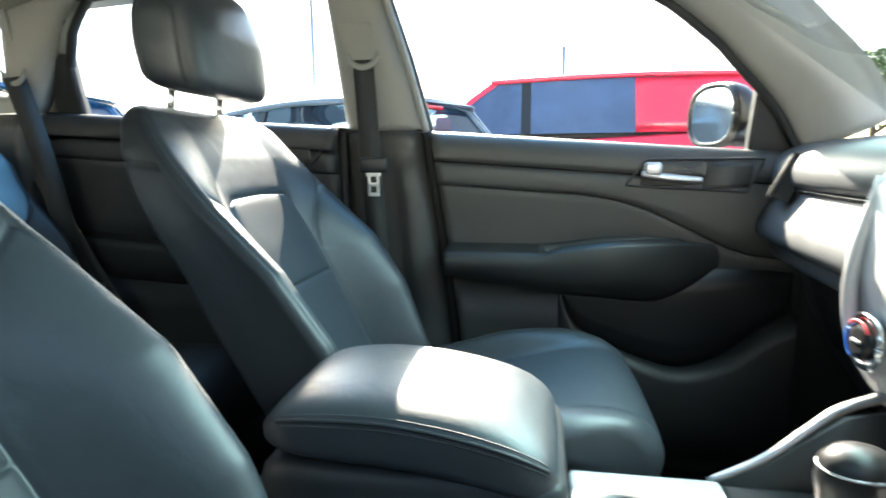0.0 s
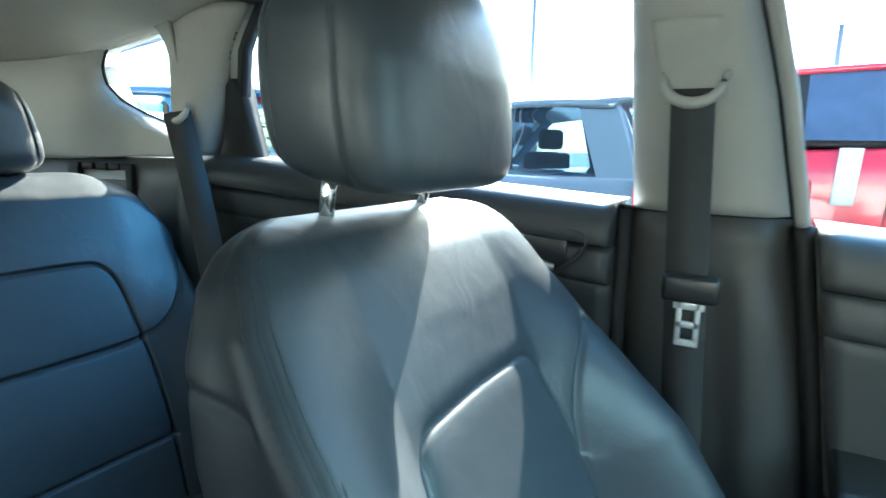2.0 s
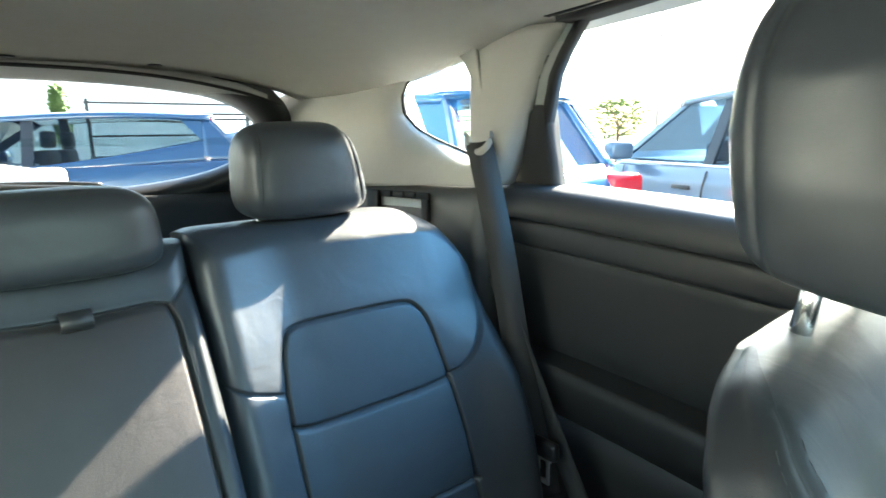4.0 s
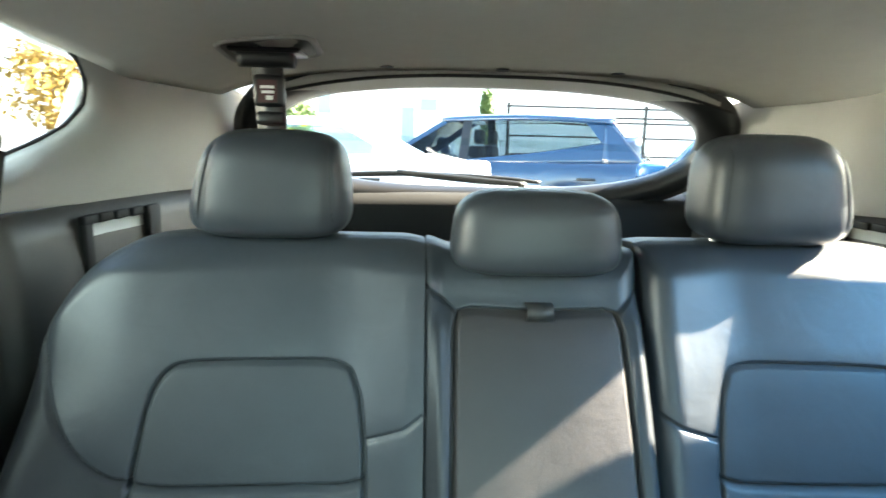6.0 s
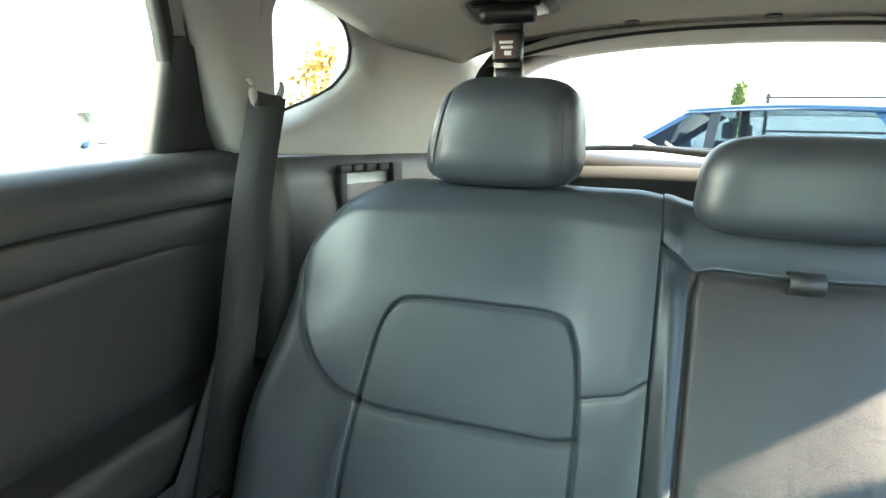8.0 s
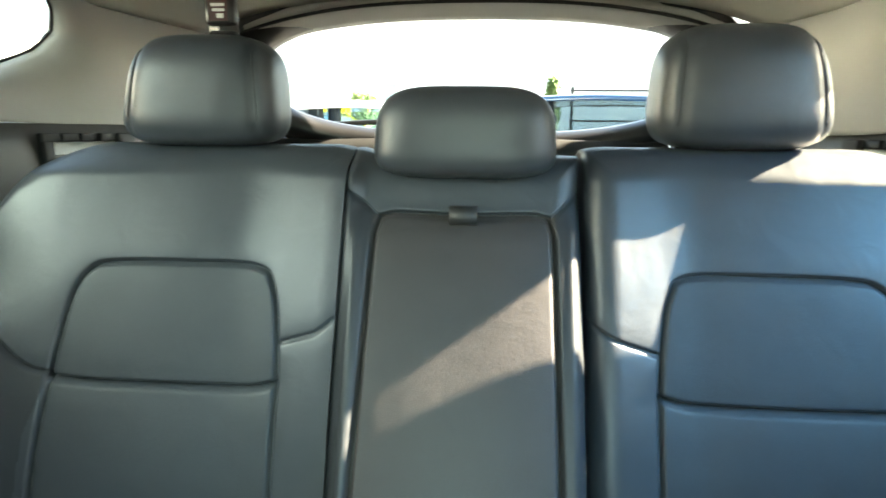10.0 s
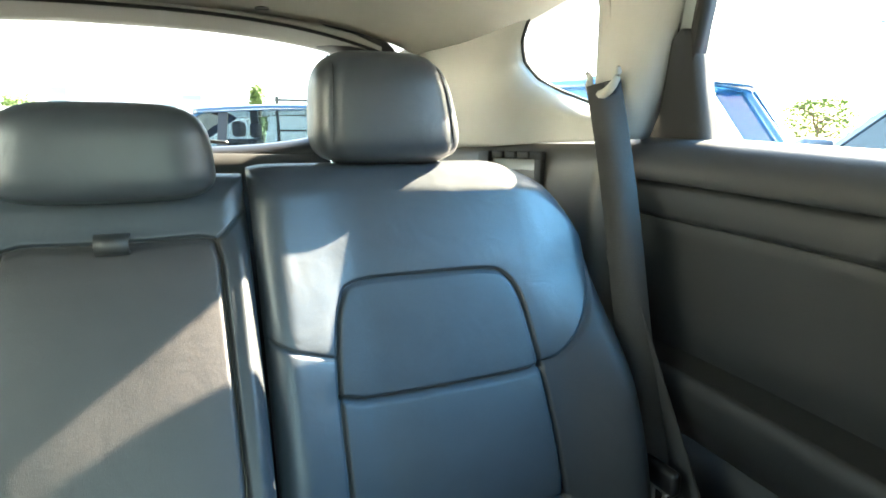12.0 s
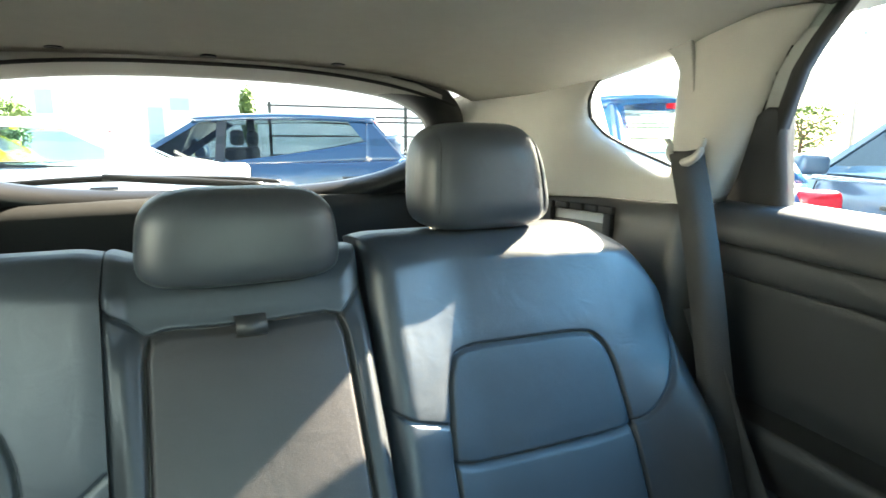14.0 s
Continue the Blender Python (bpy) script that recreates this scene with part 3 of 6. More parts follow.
# ---- rear quarter: light trim with the small window, C pillar, dark lower trim ----
def quarter(s):
    cy, cz = -0.15, 1.325
    win = [(-0.226, 1.318), (-0.214, 1.350), (-0.175, 1.380), (-0.12, 1.398), (-0.03, 1.410), (-0.016, 1.37), (-0.018, 1.32), (-0.022, 1.245), (-0.05, 1.228), (-0.09, 1.243), (-0.15, 1.264), (-0.200, 1.288)]
    out = [(-0.62, 1.31), (-0.62, 1.36), (-0.5, 1.372), (-0.26, 1.388), (-0.02, 1.425), (0.012, 1.42), (0.012, 1.3), (0.012, 1.185), (-0.14, 1.182), (-0.29, 1.174), (-0.62, 1.168), (-0.62, 1.22)]
    def ray_to(poly, a):
        best = 0
        d = np.array([math.cos(a), math.sin(a)])
        for p, q in zip(poly, poly[1:] + poly[:1]):
            p, q = np.array(p) - (cy, cz), np.array(q) - (cy, cz)
            e = q - p
            den = d[0] * e[1] - d[1] * e[0]
            if abs(den) < 1e-9:
                continue
            t = (p[0] * e[1] - p[1] * e[0]) / den
            u = (p[0] * d[1] - p[1] * d[0]) / den
            if t > 0 and -1e-6 <= u <= 1 + 1e-6:
                best = max(best, t)
        return best
    angs = np.linspace(0, 2 * math.pi, 96, endpoint=False)
    rows = [[] for _ in range(13)]
    w = np.array([ray_to(win, a) for a in angs])
    w = sum(np.roll(w, k) for k in (-1, 0, 1)) / 3
    o = np.array([ray_to(out, a) for a in angs])
    for i, a in enumerate(angs):
        c, sn = math.cos(a), math.sin(a)
        # the rim of the recess: wider behind and below, tight at the front and top
        lip = 0.012 + 0.05 * max(0, -c * 0.9 - sn * 0.35) + 0.03 * max(0, -sn)
        lip = min(lip, (o[i] - w[i]) * 0.8)
        for j in range(13):
            if j < 6:
                t = j / 5
                r = w[i] + lip * t ** 1.4
                y, z = cy + r * c, cz + r * sn
                xg, xi = side_x(y, z) - 0.004, inner_x(y) - 0.02 * max(0, (z - 1.3)) / 0.1
                x = lerp(xg, xi, math.sin(t * math.pi / 2) ** 0.8)
            else:
                t = (j - 5) / 7
                r = lerp(w[i] + lip, o[i], t)
                y, z = cy + r * c, cz + r * sn
                x = inner_x(y) - 0.02 * max(0, (z - 1.3)) / 0.1
            rows[j].append(Vector((s * x, y, z)))
    bm = grid(rows, close_u=True)
    ob = finish("quarter_trim", bm, GREY_TRIM)
    m = ob.modifiers.new("thick", "SOLIDIFY")
    m.thickness, m.offset = 0.006, 1
    tagged(ob, "pale moulded trim round the small rear side window", "trim", kind="structure")
    g = bmesh.new()
    g.faces.new([g.verts.new((s * (side_x(y, z) + 0.004), cy + (y - cy) * 1.08, cz + (z - cz) * 1.08)) for y, z in win])
    gl = finish("quarter_window", g, GLASS_DARK, smooth=False)
    gl.visible_shadow = False
    tagged(gl, "small tinted rear quarter window", "window", kind="structure")
    rim = tube([(s * (side_x(y, z) - 0.003), y, z) for y, z in win + win[:1]], 0.0035, n=80, seg=6)
    tagged(finish("window_seal", rim, RUBBER), "black seal of the quarter window", "seal", kind="structure")
    # outer skin behind the trim keeps the light out
    for a, b in (([(-0.75, 1.50), (-0.3, 1.52), (0.02, 1.5)], [(-0.75, 1.345), (-0.25, 1.385), (-0.03, 1.415)]), ([(-0.75, 1.25), (-0.25, 1.25), (-0.04, 1.19)], [(-0.75, 0.4), (-0.3, 0.4), (0.04, 0.4)]), ([(-0.75, 1.36), (-0.5, 1.36), (-0.27, 1.36)], [(-0.75, 1.24), (-0.5, 1.24), (-0.27, 1.27)])):
        tagged(finish("outer_panel", strip(s, a, b, n=12, m=8, depth=0.02, inset=-0.05), PAINT), "painted outer panel of the car", "body panel", kind="structure")
    # C pillar with the belt guide
    rows = []
    for t in np.linspace(0, 1, 24):
        z = lerp(1.187, 1.432, t)
        ya = float(np.interp(z, [1.187, 1.28, 1.36, 1.404, 1.432], [-0.045, -0.038, -0.03, -0.022, -0.016]))
        yb = float(np.interp(z, [1.187, 1.30, 1.39, 1.432], [0.018, 0.08, 0.13, 0.165]))
        row = []
        for k in np.linspace(0, 1, 13):
            y = lerp(ya, yb, k)
            lift = 0.014 * (1 - abs(2 * k - 1) ** 4)
            xi = lerp(0.632, 0.612, t) - lift + 0.012 * k ** 5
            row.append(Vector((s * xi, y, z)))
        rows.append(row)
    tagged(finish("c_pillar_trim", slab(rows, lambda p: (s * 0.035, 0, 0)), GREY_TRIM), "pale rear pillar trim beside the seat belt", "pillar", kind="structure")
    # dark lower trim with the recessed grip
    rows = []
    for z in np.linspace(1.181, 0.62, 16):
        row = []
        for y in np.linspace(-0.004, -0.72, 30):
            row.append(Vector((s * (inner_x(y) + 0.006 - 0.01 * float(smooth01((1.18 - z) / 0.1))), y, z)))
        rows.append(row)
    tagged(finish("lower_side_trim", slab(rows, lambda p: (s * 0.07, 0, 0)), VINYL), "dark grey side trim of the luggage bay", "trim", kind="structure")
    xg = inner_x(-0.2) - 0.001
    grip = thing("side_grip", "dark moulded grip recess in the side trim", "grip", kind="structure", group="side grips")
    frame_bar = lambda y0, y1, z0, z1: moved(box(-0.005, 0.005, y0, y1, z0, z1, 0.0025), Matrix.Translation((s * (inner_x((y0 + y1) / 2) - 0.002), 0, 0)))
    part("frame", join(*[frame_bar(a - 0.036, a + 0.002, 1.155, 1.168) for a in (-0.130, -0.164, -0.198, -0.232, -0.266)], frame_bar(-0.150, -0.130, 1.09, 1.166), frame_bar(-0.305, -0.266, 1.09, 1.166)), RUBBER, grip)
    plate = [[Vector((s * (inner_x(y) + 0.002), y, z)) for y in np.linspace(-0.268, -0.148, 14)] for z in (1.09, 1.158)]
    part("plate", slab(plate, lambda p: (s * 0.004, 0, 0)), LIT_GRIP_PLATE, grip, "inset plate coloured pale as if lit")


both(quarter)
# the driver-side rear trim stands a little further out
for ob in [o for o in scene.objects if o.parent is None and o.name.split(".")[0] in ("quarter_trim", "quarter_window", "window_seal", "c_pillar_trim", "window_corner_cover", "door_frame", "frame_seal", "frame_groove") and o.matrix_world.translation.length < 1e-6 and o.type == "MESH" and o.data.vertices[0].co.x > 0.3]:
    ob.location.x += 0.018


# ---- tailgate ----
def rear_outline(k, off=0.0):
    """Points round the rear window: x, z, with depth y from the slope."""
    a = 2 * math.pi * k
    c, sn = math.cos(a), math.sin(a)
    x = (0.47 + off) * math.copysign(abs(c) ** 0.62, c)
    zc, hz = 1.281, 0.118
    z = zc + (hz + off) * math.copysign(abs(sn) ** 0.75, sn)
    z += -0.018 * (x / 0.47) ** 2 * (1 if sn > 0 else -0.6)
    return x, z


def tail_y(z):
    return -0.62 + (z - 1.28) * 0.85


def tailgate():
    root = thing("tailgate", "closed car tailgate with rear window", "tailgate", kind="structure")
    n = 120
    rows = []
    for off, dy in ((0.0, 0.0), (0.002, 0.012), (0.008, 0.03), (0.016, 0.045), (0.03, 0.055), (0.05, 0.05)):
        row = []
        for k in range(n):
            x, z = rear_outline(k / n, off)
            row.append(Vector((x, tail_y(z) + dy + 0.05 * (abs(x) / 0.5) ** 3 * 0.3, z)))
        rows.append(row)
    bm = grid(rows, close_u=True)
    ob = part("window_surround", bm, BLACK, root)
    m = ob.modifiers.new("thick", "SOLIDIFY")
    m.thickness, m.offset = 0.02, 0
    head = [[Vector((x, -0.425 - 0.05 * abs(x / 0.46) ** 2.5 - 0.09 * k, 1.402 - 0.045 * abs(x / 0.46) ** 2.6 - 0.016 * k - 0.003)) for x in np.linspace(-0.44, 0.44, 40)] for k in np.linspace(0, 1, 6)]
    part("header_trim", slab(head, lambda p: (0, 0, 0.02)), GREY_TRIM, root)
    seal = tube([(x, -0.421 - 0.055 * abs(x / 0.47) ** 2.5, 1.397 - 0.05 * abs(x / 0.47) ** 2.6) for x in np.linspace(-0.47, 0.47, 15)], 0.0032, n=60)
    part("seal", seal, RUBBER, root)
    g = bmesh.new()
    g.faces.new([g.verts.new((*(lambda p: (p[0], tail_y(p[1]) - 0.006, p[1]))(rear_outline(k / n, 0.004)),)) for k in range(n)])
    gl = part("glass", g, GLASS_DARK, root, smooth=False)
    gl.visible_shadow = False
    low = [[Vector((x, y + 0.02 * abs(x / 0.5) ** 2, z)) for x in np.linspace(-0.56, 0.56, 40)] for y, z in ((-0.735, 1.165), (-0.70, 1.163), (-0.665, 1.155), (-0.655, 1.13), (-0.65, 1.08), (-0.66, 0.9), (-0.67, 0.6))]
    part("lower_trim", slab(low, lambda p: (0, -0.06, 0)), RUBBER, root)
    # wiper resting outside the glass
    w = join(tube([(0.42, -0.765, 1.185), (0.2, -0.775, 1.196), (-0.05, -0.775, 1.19), (-0.16, -0.772, 1.182)], [0.006, 0.007, 0.006, 0.004], n=30),
             tube([(-0.12, -0.765, 1.176), (0.05, -0.77, 1.188), (0.2, -0.765, 1.20)], [0.007, 0.009, 0.007], n=20))
    part("rear_wiper", w, BLACK, root)
    part("outer_panel", box(-0.62, 0.62, -0.88, -0.84, 0.35, 1.165, 0.01), PAINT, root)


tailgate()
tagged(finish("luggage_floor", box(-0.6, 0.6, -0.85, -0.05, 0.62, 0.66), CARPET), "black luggage floor", "floor", kind="structure")

# ---- seats ----
def polydist(px, pz, line):
    """Distance from each point to a dense polyline."""
    d = np.full(px.shape, 9.0)
    for (ax, az), (bx, bz) in zip(line[:-1], line[1:]):
        ex, ez = bx - ax, bz - az
        L = ex * ex + ez * ez + 1e-12
        t = np.clip(((px - ax) * ex + (pz - az) * ez) / L, 0, 1)
        d = np.minimum(d, np.hypot(px - ax - t * ex, pz - az - t * ez))
    return d


REAR_Z = np.linspace(0.4, 1.3, 181)
REAR_Y = np.interp(REAR_Z, [0.4, 0.6, 0.7, 0.8, 0.893, 1.0, 1.08, 1.13, 1.18, 1.3], [0.14, 0.13, 0.118, 0.1, 0.066, 0.022, -0.014, -0.036, -0.06, -0.12])
KERNEL = np.exp(-np.linspace(-2.5, 2.5, 25) ** 2 / 2)
REAR_Y = np.convolve(np.pad(REAR_Y, 12, mode="edge"), KERNEL / KERNEL.sum(), mode="valid")


def rear_base(z):
    return np.interp(z, REAR_Z, REAR_Y)


def split_regions(X, Y, Z, region, names, mats, parent, wrap=False):
    """One part for each region of a sheet of rows; the shading runs on across the seams."""
    P = np.stack([X, Y, Z], -1)
    du = np.gradient(P, axis=1)
    if wrap:
        du[:, 0] = du[:, -1] = P[:, 1] - P[:, -2]
    N = np.cross(du, np.gradient(P, axis=0))
    N /= np.linalg.norm(N, axis=-1, keepdims=True) + 1e-12
    fr = region[:-1, :-1]
    nu = X.shape[1]
    for r, name in enumerate(names):
        jj, ii = np.where(fr == r)
        if not len(jj):
            continue
        quads = np.stack([jj * nu + ii, jj * nu + ii + 1, (jj + 1) * nu + ii + 1, (jj + 1) * nu + ii], 1)
        used, index = np.unique(quads, return_inverse=True)
        index = index.reshape(-1, 4)
        # pieces that do not touch become parts of their own
        label = np.arange(len(used))
        for _ in range(400):
            low = label[index].min(1)
            before = label.copy()
            np.minimum.at(label, index.ravel(), np.repeat(low, 4))
            label = label[label]
            if (label == before).all():
                break
        face_label = label[index[:, 0]]
        for one in np.unique(face_label):
            q = quads[face_label == one]
            if len(q) < 12:
                continue
            own, idx = np.unique(q, return_inverse=True)
            idx = idx.reshape(-1, 4)
            me = bpy.data.meshes.new(name)
            me.from_pydata(P.reshape(-1, 3)[own].tolist(), [], idx.tolist())
            me.polygons.foreach_set("use_smooth", [True] * len(me.polygons))
            me.normals_split_custom_set_from_vertices(N.reshape(-1, 3)[own].tolist())
            me.materials.append(mats[r])
            ob = new(name, me)
            ob.parent = parent


def rear_back(name, x0, x1, top, regions, seams, names, mats, label, joined=0, nu=250, nv=290, extra=None):
    """One half of the rear backrest: a cushion whose seams are grooves."""
    root = new(name)
    root.parent = REAR_SEAT
    root["label"] = label
    u = np.linspace(0, 1, nu)
    v = np.linspace(0, 1, nv)
    xs = x0 + (x1 - x0) * u
    X = np.tile(xs, (nv, 1))
    T = np.array([top(x) for x in xs])
    zb = 0.56
    Z = zb + (T[None, :] - zb) * v[:, None]
    near = X - x0 if joined >= 0 else X - x0 + 1
    far = x1 - X if joined <= 0 else x1 - X + 1
    D = np.minimum(np.minimum(near, far), (T[None, :] - Z))
    r = 0.035
    e = np.clip(D, 0, r)
    Y = rear_base(Z) - (r - np.sqrt(np.maximum(0, r * r - (r - e) ** 2)))
    if extra:
        Y = Y + extra(X, Z)
    dist = np.full(X.shape, 9.0)
    for line, depth, width in seams:
        d = polydist(X, Z, line)
        Y = Y - 0.85 * depth * np.exp(-((d / (0.55 * width)) ** 2)) - 0.16 * depth * np.exp(-((d / (3 * width)) ** 2))
    R = regions(X, Z)
    split_regions(X, Y, Z, R, names, mats, root)
    # sides, top edge and back
    rim = [(X[j, 0], Y[j, 0], Z[j, 0]) for j in range(nv)] + [(X[-1, i], Y[-1, i], Z[-1, i]) for i in range(1, nu)] + [(X[j, -1], Y[j, -1], Z[j, -1]) for j in range(nv - 2, -1, -1)]
    back = [[Vector((lerp(x, (x0 + x1) / 2, k * 0.03), y - 0.085 * k, z - (0.012 * k * k if z > 1.05 else 0))) for x, y, z in rim] for k in np.linspace(0, 1, 6)]
    bm = grid(back)
    bm.faces.new([v for v in list(bm.verts)[-len(rim):]])
    part("seat_shell", bm, LEATHER_SMOOTH, root)
    return root


def outer_top(s, xin):
    """Top edge of an outer rear seat: level, then rounding down to the door side."""
    def f(x):
        a = abs(x)
        k = np.clip((a - 0.445) / 0.132, 0, 1)
        inn = np.clip((0.03 - (a - xin)) / 0.03, 0, 1)
        return 1.158 - 0.16 * (1 - np.sqrt(max(0.0, 1 - k**2.4))) - 0.004 * inn**2
    return f


def across(s, x):
    return s * x - (0.011 if s > 0 else 0.0)


def insert_line(s):
    """Outline of the quilted insert of an outer rear seat."""
    pts = [(0.207, 0.56), (0.212, 0.75), (0.213, 0.893), (0.218, 0.96), (0.227, 1.0), (0.247, 1.019), (0.33, 1.023), (0.41, 1.024), (0.437, 1.017), (0.453, 0.99), (0.462, 0.93), (0.466, 0.893), (0.474, 0.75), (0.484, 0.56)]
    return [(across(s, x), z) for x, z in curve(pts, 90)]


def bolster_line(s):
    return [(across(s, x), z) for x, z in curve([(0.578, 1.06), (0.572, 1.035), (0.553, 0.99), (0.522, 0.945), (0.49, 0.916), (0.464, 0.908)], 24)]


def inside(X, Z, poly):
    c = np.zeros(X.shape, bool)
    for (ax, az), (bx, bz) in zip(poly, poly[1:] + poly[:1]):
        hit = (az > Z) != (bz > Z)
        c ^= hit & (X < (bx - ax) * (Z - az) / (bz - az + 1e-12) + ax)
    return c


def outer_seams(s):
    ins = insert_line(s)
    return [
        (ins, 0.009, 0.0042),
        ([(across(s, x), z) for x, z in curve([(0.214, 0.900), (0.26, 0.892), (0.40, 0.898), (0.466, 0.904)], 14)], 0.011, 0.0055),
        ([(across(s, x), z) for x, z in curve([(0.205, 0.742), (0.26, 0.736), (0.40, 0.745), (0.478, 0.75)], 14)], 0.010, 0.005),
        (bolster_line(s), 0.007, 0.0035),
        ([(s * 0.138, 0.973), (across(s, 0.17), 0.957), (across(s, 0.214), 0.942)], 0.006, 0.0032),
    ]


def outer_regions(s):
    ins = insert_line(s)
    bol = list(bolster_line(s)) + [(s * 0.47, 0.85), (s * 0.49, 0.5), (s * 0.7, 0.5), (s * 0.7, 1.06)]
    low = [(s * 0.1, 0.99), (s * 0.138, 0.973), (s * 0.214, 0.942), (s * 0.3, 0.9), (s * 0.3, 0.5), (s * 0.1, 0.5)]
    def f(X, Z):
        R = np.zeros(X.shape, int)
        R[inside(X, Z, low)] = 4
        R[inside(X, Z, bol)] = 3
        q = inside(X, Z, ins)
        R[q] = 1
        R[q & (Z < 0.90)] = 2
        return R
    return f


def outer_extra(s):
    ins = insert_line(s)
    def f(X, Z):
        a = np.abs(X)
        out = 0.055 * smooth01((a - 0.47) / 0.11) * smooth01((1.03 - Z) / 0.16)
        pad = 0.010 * np.exp(-(((Z - 0.965) / 0.06) ** 2)) * np.exp(-(((a - 0.33) / 0.12) ** 4))
        pad2 = 0.012 * np.exp(-(((Z - 0.82) / 0.06) ** 2)) * np.exp(-(((a - 0.33) / 0.13) ** 4))
        wrinkle = np.array([[noise.noise(Vector((x * 14, z * 14, 3.3))) for x, z in zip(rx, rz)] for rx, rz in zip(X, Z)]) * 0.0012
        steps = np.linspace(0.136, 0.62, 200)
        slope = np.interp(steps, [0.139, 0.16, 0.215, 0.245, 0.27, 0.34, 0.47, 0.5, 0.62], [-0.10, -0.26, -0.22, -0.08, 0.10, 0.13, 0.14, 0.0, 0.0])
        dish = np.concatenate([[0], np.cumsum((slope[1:] + slope[:-1]) / 2 * np.diff(steps))])
        dish = np.interp(a, steps, dish - np.interp(0.27, steps, dish)) * smooth01((1.155 - Z) / 0.035)
        return out + pad * 0.15 + pad2 * 0.3 + wrinkle * 0.7 + dish
    return f


REAR_SEAT = thing("rear_seat", "black leather rear bench seat with stitched inserts and armrest", "rear seat")
OUTER_NAMES = ["upper_panel", "insert_panel", "lower_insert", "outer_bolster", "inner_panel"]
OUTER_MATS = [LEATHER, PERFORATED, PERFORATED, LEATHER_SMOOTH, LEATHER]
rear_back("outer_backrest", -0.578, -0.139, outer_top(-1, 0.139), outer_regions(-1), outer_seams(-1), OUTER_NAMES, OUTER_MATS,
                   "black leather rear seat back with stitched insert", extra=outer_extra(-1))
rear_back("outer_backrest", 0.1365, 0.578, outer_top(1, 0.139), outer_regions(1), outer_seams(1), OUTER_NAMES, OUTER_MATS,
                   "black leather rear seat back with stitched insert", joined=-1, extra=outer_extra(1))


def centre_seat():
    arm = [(-0.112, 0.56), (-0.108, 0.62), (-0.104, 0.9), (-0.101, 1.06), (-0.096, 1.078), (-0.08, 1.082), (0.0, 1.080), (0.08, 1.082), (0.096, 1.078), (0.101, 1.06), (0.104, 0.9), (0.108, 0.62), (0.112, 0.56)]
    def regions(X, Z):
        R = np.zeros(X.shape, int)
        q = inside(X, Z, [(-0.104, 1.08), (0.104, 1.08), (0.112, 0.5), (-0.112, 0.5)])
        top = (Z > 1.08 + 0.9 * np.clip(np.abs(X) - 0.1, 0, 1) * 1.0)
        R[~top & (X < 0)] = 1
        R[~top & (X >= 0)] = 2
        R[q] = 3
        R[q & (Z < 0.60)] = 4
        return R
    seams = [(arm, 0.014, 0.0048), ([(0.1, 1.08), (0.139, 1.112)], 0.006, 0.003), ([(-0.1, 1.08), (-0.139, 1.112)], 0.006, 0.003), ([(-0.12, 0.60), (0.12, 0.60)], 0.01, 0.005)]
    def extra(X, Z):
        a = np.abs(X)
        own = -0.012 * smooth01((Z - 1.05) / 0.05) + 0.006 * np.exp(-(((a - 0.122) / 0.008) ** 2)) * smooth01((1.09 - Z) / 0.03) + 0.135 * np.clip(1.06 - Z, 0, 0.5) * smooth01((1.08 - Z) / 0.05) + 0.004 * np.exp(-((X / 0.07) ** 4)) + 0.018
        tuck = smooth01((X - 0.112) / 0.022)
        return own * (1 - tuck) + (0.0205 * smooth01((1.155 - Z) / 0.035) - 0.004 * np.exp(-(((X - 0.1355) / 0.004) ** 2))) * tuck
    root = rear_back("centre_backrest", -0.134, 0.1355, lambda x: 1.15 - 0.003 * abs(x) / 0.13 + 0.008 * float(smooth01((x - 0.10) / 0.035)), regions, seams, ["top_panel", "side_panel", "side_panel", "armrest_pad", "armrest_base"],
                     [LEATHER, LEATHER_SMOOTH, LEATHER_SMOOTH, ARMREST_HIDE, LEATHER], "black leather centre rear seat with fold-down armrest", joined=1, nu=150, nv=290, extra=extra)
    loop = ribbon([(0, -0.014, 1.089), (0, 0.002, 1.092), (0, 0.012, 1.086), (0, 0.012, 1.078), (0, 0.004, 1.073)], [0.031, 0.031], 0.003, (1, 0, 0), n=20)
    part("pull_strap", loop, DARK_TRIM, root)


centre_seat()


